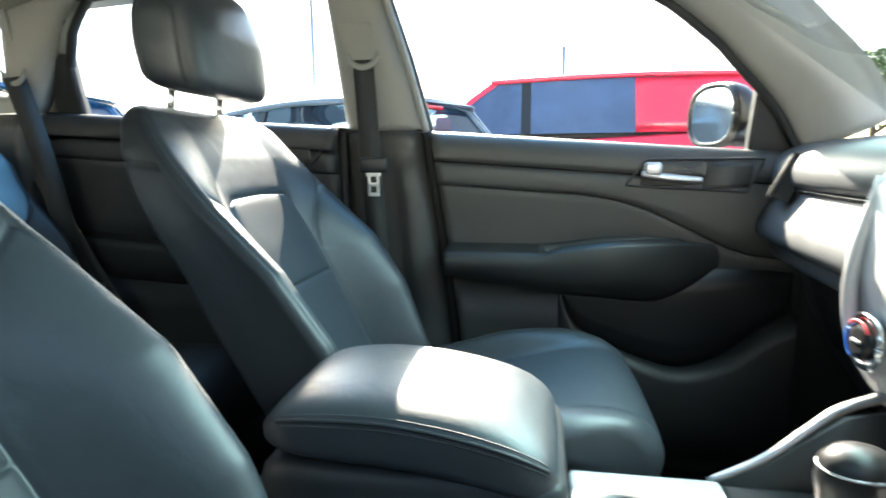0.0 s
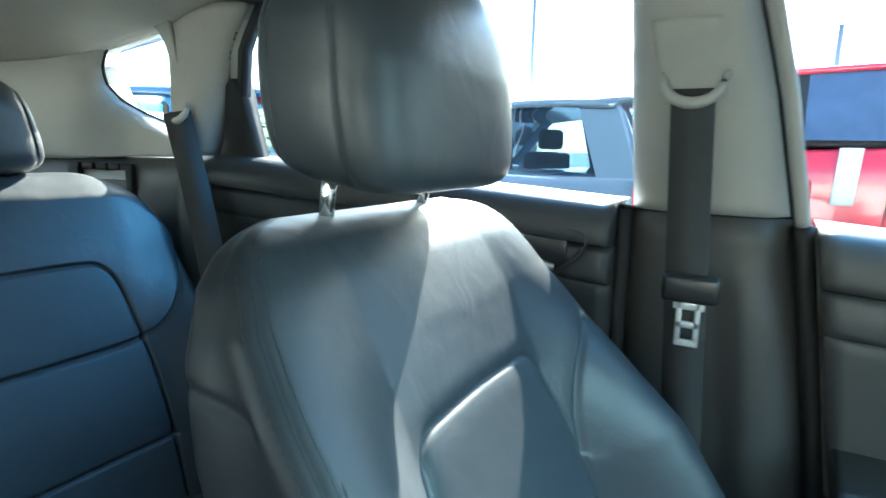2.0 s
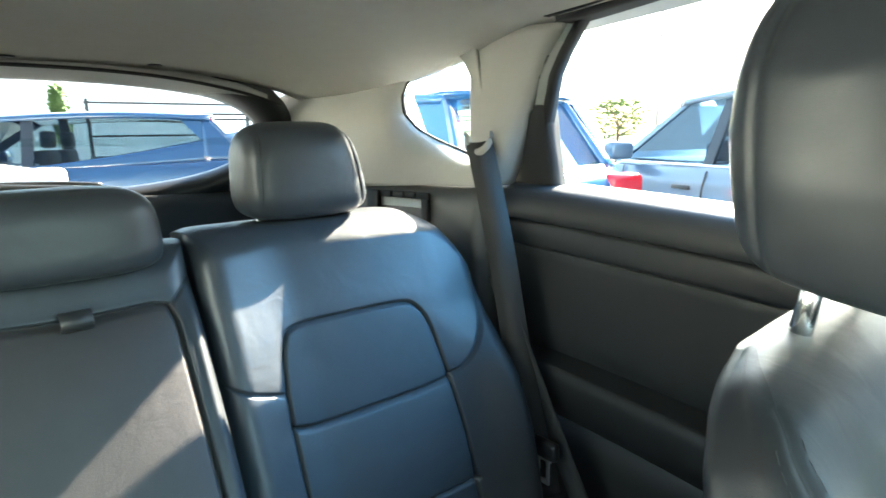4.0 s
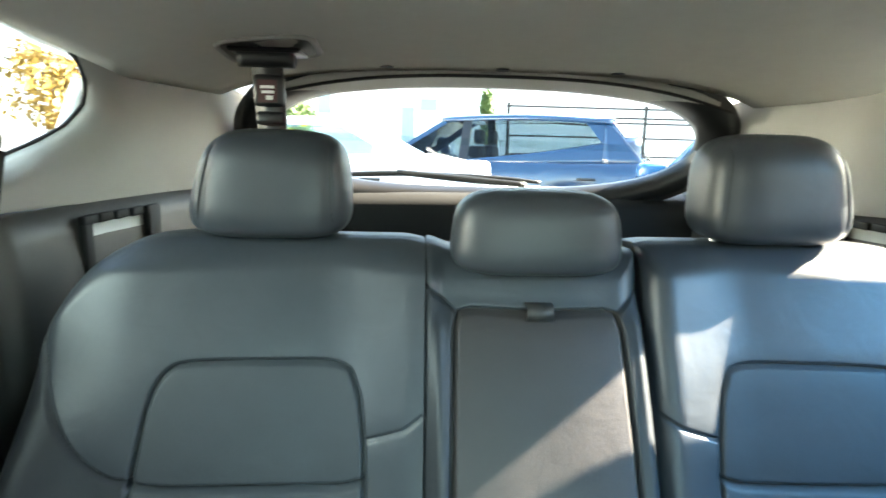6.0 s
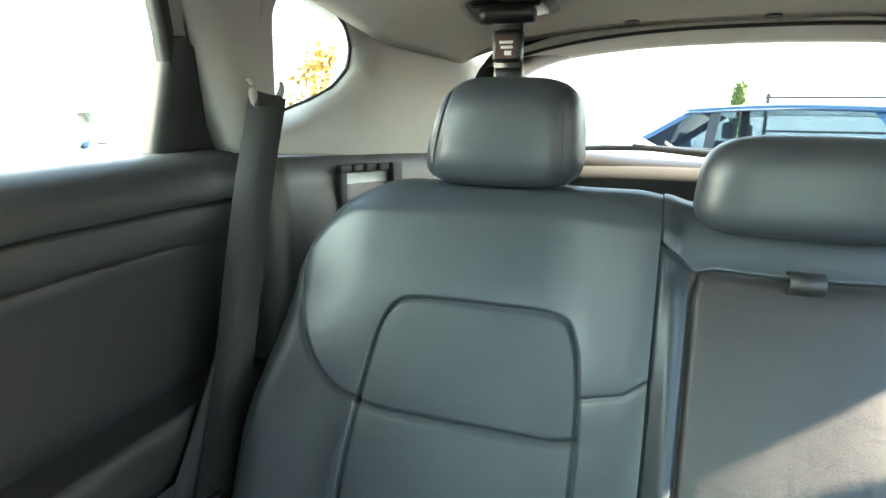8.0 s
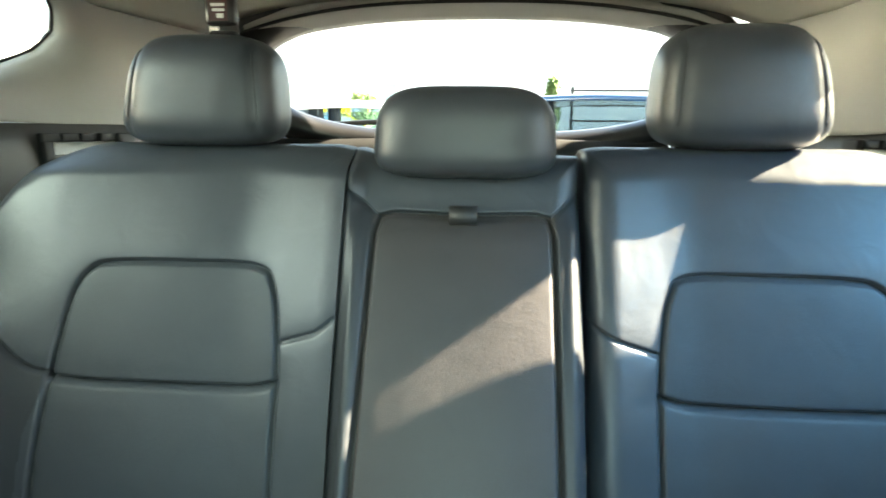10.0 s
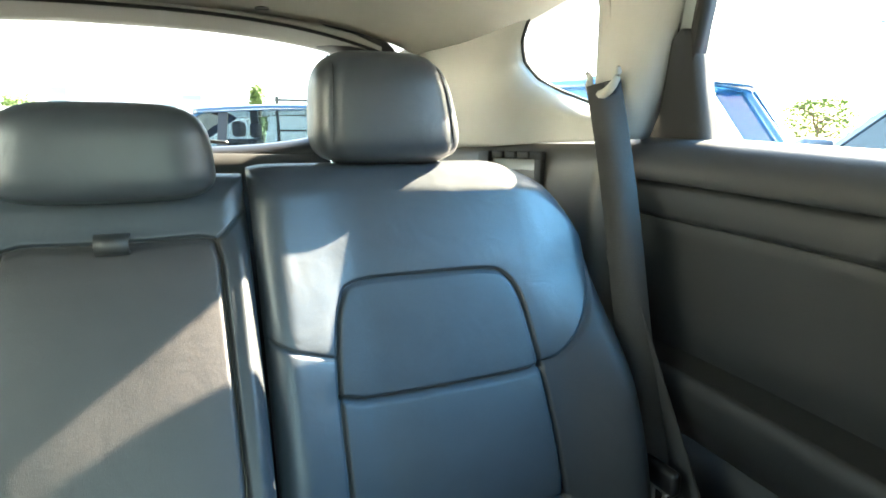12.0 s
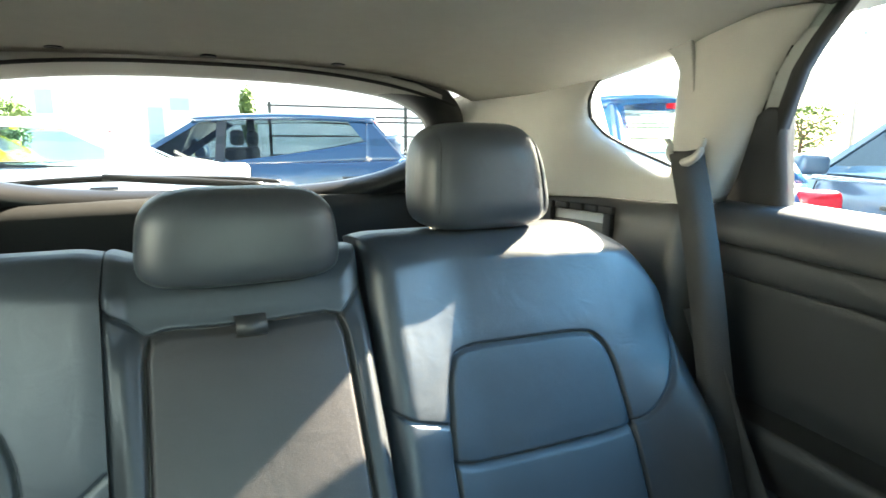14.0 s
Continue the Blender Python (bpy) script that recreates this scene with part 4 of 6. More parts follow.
def headrest(name, cx, cz, w, h, d, y, tilt, posts, label, group, side_seam=True, sag=0.0, nu=64, nv=40, taper=(0.92, 0.92)):
    """A stuffed head restraint: a rounded block with its posts."""
    root = thing(name, label, "headrest", group)
    rows = []
    for v in np.linspace(-1, 1, nv):
        vv = math.sin(v * math.pi / 2)
        flat = (1 - abs(vv) ** (3.4 if vv > 0 else 5)) ** (1 / 2.6) if abs(vv) < 1 else 0.0
        row = []
        for a in np.linspace(0, 2 * math.pi, nu, endpoint=False):
            c, s = math.cos(a), math.sin(a)
            ww = w / 2 * lerp(1.0, taper[c > 0], ((vv + 1) / 2) ** 1.7)
            x = ww * math.copysign(abs(c) ** 0.55, c) * flat ** 0.62
            yy = d / 2 * math.copysign(abs(s) ** 0.62, s) * flat ** 0.9
            g = 0.0
            if side_seam:
                q = abs(abs(x) - ww * 0.78)
                g = 0.0035 * math.exp(-((q / 0.0035) ** 2)) * (1 if s > 0.1 else 0)
            z = h / 2 * vv - sag * (x / (w / 2)) ** 2
            row.append(Vector((cx + x, y + yy - g + (z + h / 2) * tilt, cz + z)))
        rows.append(row)
    cush = part("cushion", grid(rows, close_u=True, caps=True), LEATHER, root)
    for sx in (-1, 1) if side_seam else ():
        part("piping", tube([(cx + sx * w * 0.40 * lerp(1.0, taper[sx > 0], q ** 1.7), y + d * 0.40 * (1 - abs(2 * q - 1) ** 6) + q * h * tilt, cz - h * 0.46 + q * h * 0.92) for q in np.linspace(0.02, 0.98, 9)], 0.0010, n=30, seg=6), LEATHER_SMOOTH, cush)
    for px in posts:
        part("post", rod((cx + px, y - 0.0, cz - h / 2 + 0.03), (cx + px, y + 0.006, cz - h / 2 - 0.05), 0.006), CHROME, root)
        part("post_collar", moved(box(-0.016, 0.016, -0.012, 0.012, -0.004, 0.006, 0.004), Matrix.Translation((cx + px, y + 0.004, cz - h / 2 - 0.012))), BLACK, root)
    return root


headrest("headrest", -0.322, 1.228, 0.204, 0.144, 0.12, -0.09, -0.06, (-0.07, 0.07), "black leather rear headrest raised on the seat back", "rear headrests", taper=(0.70, 0.93))
headrest("headrest", 0.333, 1.222, 0.204, 0.136, 0.12, -0.09, -0.06, (-0.07, 0.07), "black leather rear headrest raised on the seat back", "rear headrests", taper=(0.93, 0.70))
headrest("headrest", 0.001, 1.174, 0.213, 0.104, 0.105, -0.04, -0.05, (-0.05, 0.05), "low black leather centre headrest folded over the seat top", "rear headrests", side_seam=False, taper=(0.9, 0.9))


def rear_bench():
    root = REAR_SEAT
    for x0, x1 in ((-0.6, -0.2), (-0.195, 0.195), (0.2, 0.6)):
        rows = []
        for x in np.linspace(x0, x1, 30):
            k = abs((x - (x0 + x1) / 2) / ((x1 - x0) / 2))
            rows.append([Vector((x, y, z + (0.0 if z < 0.5 else -0.035 * k ** 5))) for y, z in ((0.06, 0.64), (0.2, 0.645), (0.4, 0.665), (0.52, 0.67), (0.58, 0.655), (0.61, 0.62), (0.61, 0.56), (0.59, 0.4))])
        part("seat_cushion", slab(rows, lambda p: (0, -0.0, -0.12)), LEATHER, root)


def belt_buckle(x, y, turn):
    root = thing("belt_buckle", "black seat belt buckle lying on the rear cushion", "buckle", "rear belt buckles")
    m = Matrix.Translation((x, y, 0.672)) @ Matrix.Rotation(turn, 4, "Z") @ Matrix.Rotation(radians(-18), 4, "X")
    part("housing", moved(box(-0.02, 0.02, -0.035, 0.035, 0.0, 0.02, 0.006, 3), m), BLACK, root)
    part("release_button", moved(box(-0.014, 0.014, 0.03, 0.039, 0.005, 0.016, 0.002), m), DARK_TRIM, root)
    part("stalk", moved(ribbon([(0, -0.03, 0.01), (0, -0.07, 0.006), (0, -0.12, -0.01)], [0.03, 0.034], 0.004, (1, 0, 0)), m), WEBBING, root)


rear_bench()
belt_buckle(-0.24, 0.25, 0.3)
belt_buckle(-0.16, 0.24, -0.2)
belt_buckle(0.22, 0.25, -0.3)


THREAD = material("thread", (0.045, 0.05, 0.056), 0.6)


def seat_table(keys, n, blur=5):
    """Values over the height of a backrest, softened so that no key shows as a crease."""
    v = np.interp(np.linspace(-0.16, 1, n), *zip(*keys))
    ker = np.exp(-np.linspace(-2, 2, 2 * blur + 1) ** 2)
    return np.convolve(np.pad(v, blur, mode="reflect", reflect_type="odd"), ker / ker.sum(), mode="valid")


def front_backrest(back, foot, up, fwd):
    """A backrest lofted from closed sections: insert, raised bolsters with a stitched crest, straight flanks, shell."""
    L, m = 0.575, 290
    t = np.linspace(-0.16, 1, m)
    h = (L * t)[:, None]
    w = seat_table([(0, 0.228), (0.15, 0.242), (0.4, 0.250), (0.62, 0.243), (0.76, 0.232), (0.86, 0.220), (0.93, 0.202), (0.965, 0.180), (0.985, 0.158), (1, 0.125)], m, 3)[:, None]
    level = seat_table([(0, 0.075), (0.5, 0.07), (0.8, 0.062), (0.9, 0.055), (0.95, 0.046), (0.98, 0.034), (1, 0.015)], m)[:, None]
    crest = seat_table([(0, 0.168), (0.21, 0.174), (0.42, 0.154), (0.56, 0.122), (0.68, 0.095), (0.81, 0.072), (0.9, 0.060), (0.95, 0.048), (0.98, 0.034), (1, 0.015)], m)[:, None]
    rear = seat_table([(0, 0.05), (0.5, 0.036), (0.74, 0.010), (0.86, 0.013), (0.93, 0.023), (1, 0.016)], m, 22)[:, None]
    xc = w - 0.022
    rc = np.minimum(0.022, (crest - rear) * 0.45)
    half = np.minimum(np.interp(h, [0.0, 0.2, 0.3, 0.387, 0.575], [0.150, 0.137, 0.128, 0.118, 0.110]), xc * 0.8)
    k = [np.linspace(0, 1, n, endpoint=False)[None, :] for n in (30, 46, 18, 34, 10)] + [np.linspace(0, 1, 14)[None, :]]
    q = math.pi / 2
    seg_x = [half * k[0], half + (xc - half) * k[1], xc + 0.022 * np.sin(k[2] * q), w + 0.003 * (1 - np.cos(math.pi * k[3])), w + 0.006 - 0.041 * (1 - np.cos(k[4] * q)), (w - 0.035) * (1 - k[5])]
    seg_d = [level + 0 * k[0], level + (crest - level) * np.sin(k[1] * q) ** 1.35, crest - rc * (1 - np.cos(k[2] * q)), lerp(crest - rc, rear, k[3]), rear - 0.014 * np.sin(k[4] * q), rear - 0.014 - 0.006 * np.sin(k[5] * q)]
    seg = np.concatenate([np.full(a.shape[1], i) for i, a in enumerate(k)])[None, :] + np.zeros((m, 1), int)
    X, D, H = np.concatenate(seg_x, 1), np.concatenate(seg_d, 1), h + np.zeros(seg.shape)
    K = np.concatenate(k, 1) + np.zeros(seg.shape)
    face, edge, flank = seg < 2, seg == 2, (seg == 3) | (seg == 4)
    r, top = 0.034, 0.388
    arc = [(0.117 - r + r * math.cos(a), top - r + r * math.sin(a)) for a in np.linspace(0, q, 9)]
    outline = [(0.155, -0.12), (0.150, 0.0), (0.137, 0.2), (0.128, 0.3)] + arc + [(0.0, top + 0.003)]
    ins = inside(X, H, outline + [(-0.01, top + 0.003), (-0.01, -0.12)])
    wing = [(0.134, 0.262), (0.143, 0.305), (0.160, 0.340), (0.186, 0.368), (0.235, 0.405)]
    wing = [tuple(p) for p in curve(wing, 24)]
    dist = polydist(X, H, outline)
    cut = 0.0034 * np.exp(-((dist / 0.0032) ** 2)) + 0.0022 * np.exp(-((dist / 0.011) ** 2))
    cut = np.maximum(cut, ins * (0.004 * np.exp(-(((H - 0.213) / 0.003) ** 2)) + 0.002 * np.exp(-(((H - 0.213) / 0.011) ** 2))))
    dw = polydist(X, H, wing)
    cut = np.maximum(cut, 0.0034 * np.exp(-((dw / 0.0034) ** 2)) + 0.003 * np.exp(-((dw / 0.014) ** 2)))
    D = D - np.where(face, cut, 0)
    # creases of worn hide, deeper on the bolsters
    D = D + np.where(face, 0.00006 * np.sin(X * 95 + H * 40 + 2 * np.sin(H * 31)) * np.sin(H * 120 + 3 * np.sin(X * 40)) * np.where(ins, 0.5, 1.0), 0)
    groove = edge * 0.0018 * np.exp(-(((K - 0.34) / 0.085) ** 2)) * (t[:, None] < 0.96)
    pucker = edge * 0.00012 * np.exp(-(((K - 0.34) / 0.3) ** 2)) * np.sin(H * 2 * math.pi / 0.0075)
    X = X - (groove - pucker) * np.sin(K * q)
    D = D - (groove - pucker) * np.cos(K * q)
    line = H - (0.487 - 0.68 * D)
    X = X - flank * 0.0026 * np.exp(-((line / 0.0045) ** 2))
    above = H > np.interp(X, *zip(*wing))
    reg = np.where(ins, np.where(H > 0.213, 1, 2), np.where((X > half) & (~above | (H < 0.262)), 3, 0))
    reg = np.where(edge, np.where(K < 0.34, np.where(H < 0.42, 3, 0), np.where(line > 0, 4, 6)), reg)
    reg = np.where(flank, np.where(line > 0, 4, 6), reg)
    reg = np.where(seg == 5, 5, reg)
    X2 = np.concatenate([-X[:, :-1], X[:, ::-1]], 1)
    two = lambda a: np.concatenate([a[:, :-1], a[:, ::-1]], 1)
    D2, H2, R2 = two(D), two(H), two(reg)
    base = np.array(foot)[None, None, :]
    P = base + np.array(up) * H2[..., None] + np.array(fwd) * (D2 - 0.07)[..., None] + np.array([1.0, 0, 0]) * X2[..., None]
    R2[:, : R2.shape[1] // 2] = np.roll(R2[:, : R2.shape[1] // 2], -1, 1)
    split_regions(P[..., 0], P[..., 1], P[..., 2], R2, ["yoke", "insert_panel", "lower_insert", "bolster", "side_panel", "back_panel", "lower_side_panel"], [LEATHER, PERFORATED, PERFORATED, LEATHER, LEATHER_SMOOTH, LEATHER_SMOOTH, LEATHER_SMOOTH], back, True)
    bm = bmesh.new()
    bm.faces.new([bm.verts.new(p) for p in P[-1, :-1]])
    part("top_panel", bm, LEATHER, back)
    # two rows of stitches beside the crest seam
    first = 30 + 46
    for sign in (-1, 1):
        for kk in (0.10, 0.60):
            col = first + int(round(kk * 18))
            out = np.array([1.0, 0, 0]) * sign * math.sin(kk * q) + np.array(fwd) * math.cos(kk * q)
            row = base[0, 0] + np.array(up) * H[:, col, None] + np.array(fwd) * (D[:, col, None] - 0.07) + np.array([1.0, 0, 0]) * sign * X[:, col, None] + out * 0.0004
            bm = bmesh.new()
            for j in range(8, m - 16, 3):
                a, b = Vector(row[j]), Vector(row[j + 2])
                ax = (b - a).normalized()
                e1 = Vector(out).cross(ax).normalized() * 0.00024
                e2 = Vector(out) * 0.00012
                ring = [[bm.verts.new(p + e1 * c1 + e2 * c2) for c1, c2 in ((-1, -1), (1, -1), (1, 1), (-1, 1))] for p in (a, b)]
                for i in range(4):
                    bm.faces.new((ring[0][i], ring[0][(i + 1) % 4], ring[1][(i + 1) % 4], ring[1][i]))
                bm.faces.new(ring[1])
            part("stitching", bm, THREAD, back)


def front_seat(s, name, label, shift=0.0, recline=0.0):
    """A bucket seat: backrest lofted from closed sections, side bolsters, stitched insert, headrest and base."""
    root = thing(name, label, "car seat", "front seats")
    cx = 0.38 * s
    fy = shift
    up = Vector((0, -0.46 - recline, 1.0)).normalized()
    fwd = Vector((0, up.z, -up.y))
    foot = Vector((cx, 0.885 + fy, 0.655))
    back = new("backrest")
    back.parent = root
    front_backrest(back, foot, up, fwd)
    # cushion
    rows = []
    for x in np.linspace(-1, 1, 40):
        bol = 0.045 * float(smooth01((abs(x) - 0.52) / 0.25)) - 0.05 * max(0, abs(x) - 0.86) ** 2 / 0.02
        row = []
        for y, z in curve([(0.86, 0.56), (0.95, 0.585), (1.1, 0.63), (1.25, 0.675), (1.36, 0.70), (1.43, 0.69), (1.468, 0.645), (1.46, 0.58), (1.43, 0.50)], 48):
            g = 0.006 * math.exp(-(((abs(x) * 0.235 - 0.135) / 0.005) ** 2)) + 0.006 * math.exp(-(((y - 1.22) / 0.005) ** 2)) * (abs(x) < 0.57)
            k = 1 if z > 0.6 else 0.4
            row.append(Vector((cx + 0.24 * x * (1 - 0.14 * abs(x) ** 3 * float(smooth01((y - 1.28) / 0.18))), y - 0.065 - 0.035 * abs(x) ** 4 * float(smooth01((y - 1.28) / 0.18)) + fy, z + (bol * (1 - 0.75 * float(smooth01((y - 1.18) / 0.24))) - g) * k)))
        rows.append(row)
    part("seat_cushion", slab(rows, lambda p: (0, -0.03, -0.1)), LEATHER, root)
    part("seat_side", box(cx - 0.25, cx + 0.25, 0.78 + fy, 1.32 + fy, 0.42, 0.58, 0.02, 3), DARK_TRIM, root)
    for px in (-0.17, 0.17):
        part("seat_rail", box(cx + px - 0.02, cx + px + 0.02, 0.7 + fy, 1.35 + fy, 0.355, 0.43, 0.004), BLACK, root)
    # head restraint
    hr = new("head_restraint")
    hr.parent = root
    rows = []
    hy, hz, ht = 0.64 + fy, 1.273, 0.19
    nvv, nuu = 56, 150
    for v in np.linspace(-1, 1, nvv):
        vv = math.sin(v * math.pi / 2)
        flat = max(0.0, 1 - abs(vv) ** (9 if vv < 0 else 4)) ** 0.42
        w = 0.126 * float(np.interp(vv, [-1, -0.3, 0.3, 0.8, 1], [0.95, 1.0, 0.97, 0.82, 0.66]))
        row = []
        for a in np.linspace(0, 2 * math.pi, nuu, endpoint=False):
            c, sn = math.cos(a), math.sin(a)
            x = w * math.copysign(abs(c) ** 0.42, c) * flat ** 0.4
            dd = (0.064 if sn > 0 else 0.074) * math.copysign(abs(sn) ** 0.5, sn) * flat ** 0.8 * float(np.interp(vv, [-1, 0, 1], [0.97, 1.0, 0.8]))
            # inset panel on each flank, edged by two seams that lean together at the top
            lean = 0.022 * max(0.0, vv) ** 2
            side_face = float(smooth01((abs(x) / (w + 1e-6) - 0.86) / 0.08))
            g = 0.003 * side_face * sum(math.exp(-(((dd - e) / 0.0032) ** 2)) for e in (0.021 - lean, -0.045 + lean))
            z = ht / 2 * vv
            row.append(Vector((cx + x - math.copysign(g, x), hy + dd - 0.10 * (z + ht / 2), hz + z - 0.16 * (dd + 0.01) * max(0.0, -vv))))
        rows.append(row)
    part("cushion", grid(rows, close_u=True, caps=True), LEATHER, hr)
    for px in (-0.074, 0.074):
        part("post", rod((cx + px, 0.612 + fy, 1.21), (cx + px, 0.60 + fy - 0.48 * recline, 1.12), 0.0065), CHROME, hr)
        part("post_collar", moved(join(box(-0.024, 0.024, -0.015, 0.015, -0.004, 0.005, 0.004)), Matrix.Translation((cx + px, 0.60 + fy - 0.48 * recline, 1.142)) @ Matrix.Rotation(0.2, 4, "X")), BLACK, hr)
    return root


front_seat(-1, "passenger_seat", "black leather front passenger seat with stitched insert")
front_seat(1, "driver_seat", "black leather driver seat with stitched insert", 0.045, 0.055)

# ---- rear belts ----
def rear_belt(s):
    root = thing("seat_belt", "dark seat belt running from the rear pillar down behind the bench", "seat belt", "rear seat belts")
    belt_guide(s, (s * 0.598, 0.012, 1.272), 0, root, 0.058)
    root.location.x = 0.018 if s > 0 else 0.0
    strap = ribbon([(s * lerp(0.594, 0.604, k), 0.017 + 0.147 * k + 0.004 * math.sin(7 * k), 1.262 - 0.585 * k) for k in np.linspace(0, 1, 7)], [0.045, 0.047], 0.0025, (s * 0.7, 0.75, 0))
    part("webbing", strap, WEBBING, root)
    back = ribbon([(s * 0.604, 0.045, 1.04), (s * 0.618, 0.115, 0.88), (s * 0.634, 0.22, 0.66)], [0.045, 0.047], 0.0025, (0.1, 1, 0))
    part("return_webbing", back, WEBBING, root)
    x = s * 0.60
    tongue = part("tongue", moved(box(-0.008, 0.008, -0.03, 0.03, -0.016, 0.016, 0.006), Matrix.Translation((x, 0.160, 0.765))), BLACK, root)
    plate = join(*[moved(box(-0.002, 0.002, a, b, c, d, 0.001), Matrix.Translation((x, 0.160, 0.765))) for a, b, c, d in ((-0.013, -0.007, -0.06, -0.01), (0.007, 0.013, -0.06, -0.01), (-0.013, 0.013, -0.064, -0.055), (-0.017, 0.017, -0.022, -0.012))])
    part("latch_plate", plate, STEEL, tongue, "steel latch plate")


both(rear_belt)


def ceiling_belt():
    root = thing("ceiling_seat_belt", "black centre belt with buckle hanging from the ceiling recess", "seat belt")
    root.location = (0.018, 0.0, -0.002)
    def lining(x, y):
        return roof_mid(y) - (roof_mid(y) - roof_edge(y)) * (abs(x) / (roof_half(y) + 0.012)) ** 3.2
    def rounded(w, h, k):
        a = 2 * math.pi * k
        return 0.352 + w * math.copysign(abs(math.cos(a)) ** 0.4, math.cos(a)), -0.248 + h * math.copysign(abs(math.sin(a)) ** 0.4, math.sin(a))
    ring = [(*rounded(0.068, 0.055, k), 0) for k in np.linspace(0, 1, 49)]
    part("bezel", tube([(x, y, lining(x, y) + 0.0015) for x, y, _ in ring], 0.0055, n=140, seg=8), GREY_TRIM, root, "pale plastic bezel")
    # flat dark sheet under the lining puts the pale recess's shade into colour
    rows = [[Vector((0.352 + (x - 0.352) * q, -0.248 + (y + 0.248) * q, lining(x, y) - 0.0015)) for x, y, _ in ring[:-1]] for q in (1.0, 0.7, 0.3, 0.02)]
    part("recess", grid(rows, close_u=True), VINYL, root)
    part("slot", box(0.300, 0.404, -0.275, -0.205, 1.4, 1.4075, 0.004), BLACK, root)
    part("roller", moved(tube([(-0.04, 0, 0), (0, 0, 0), (0.04, 0, 0)], 0.014, n=8, seg=14), Matrix.Translation((0.352, -0.225, 1.394))), BLACK, root)
    part("webbing", ribbon([(0.352, -0.225, 1.385), (0.349, -0.222, 1.35), (0.346, -0.22, 1.305), (0.345, -0.22, 1.27)], [0.046, 0.044, 0.04], 0.003, (1, 0, 0)), BLACK, root)
    buckle = part("buckle", join(box(0.326, 0.37, -0.232, -0.208, 1.325, 1.37, 0.006), box(0.324, 0.368, -0.23, -0.21, 1.298, 1.318, 0.006)), BLACK, root)
    part("warning_label", box(0.334, 0.362, -0.2075, -0.207, 1.33, 1.362, 0.0), material("label_maroon", (0.05, 0.012, 0.012), 0.5), buckle, smooth=False)
    part("label_bar", join(box(0.338, 0.358, -0.2068, -0.2064, 1.350, 1.354, 0), box(0.338, 0.356, -0.2068, -0.2064, 1.343, 1.347, 0), box(0.34, 0.35, -0.2068, -0.2064, 1.334, 1.340, 0)), material("label_white", (0.7, 0.7, 0.68), 0.5), buckle, smooth=False)
    part("tongue", join(box(0.337, 0.357, -0.222, -0.219, 1.262, 1.302, 0.001)), STEEL, root)


ceiling_belt()


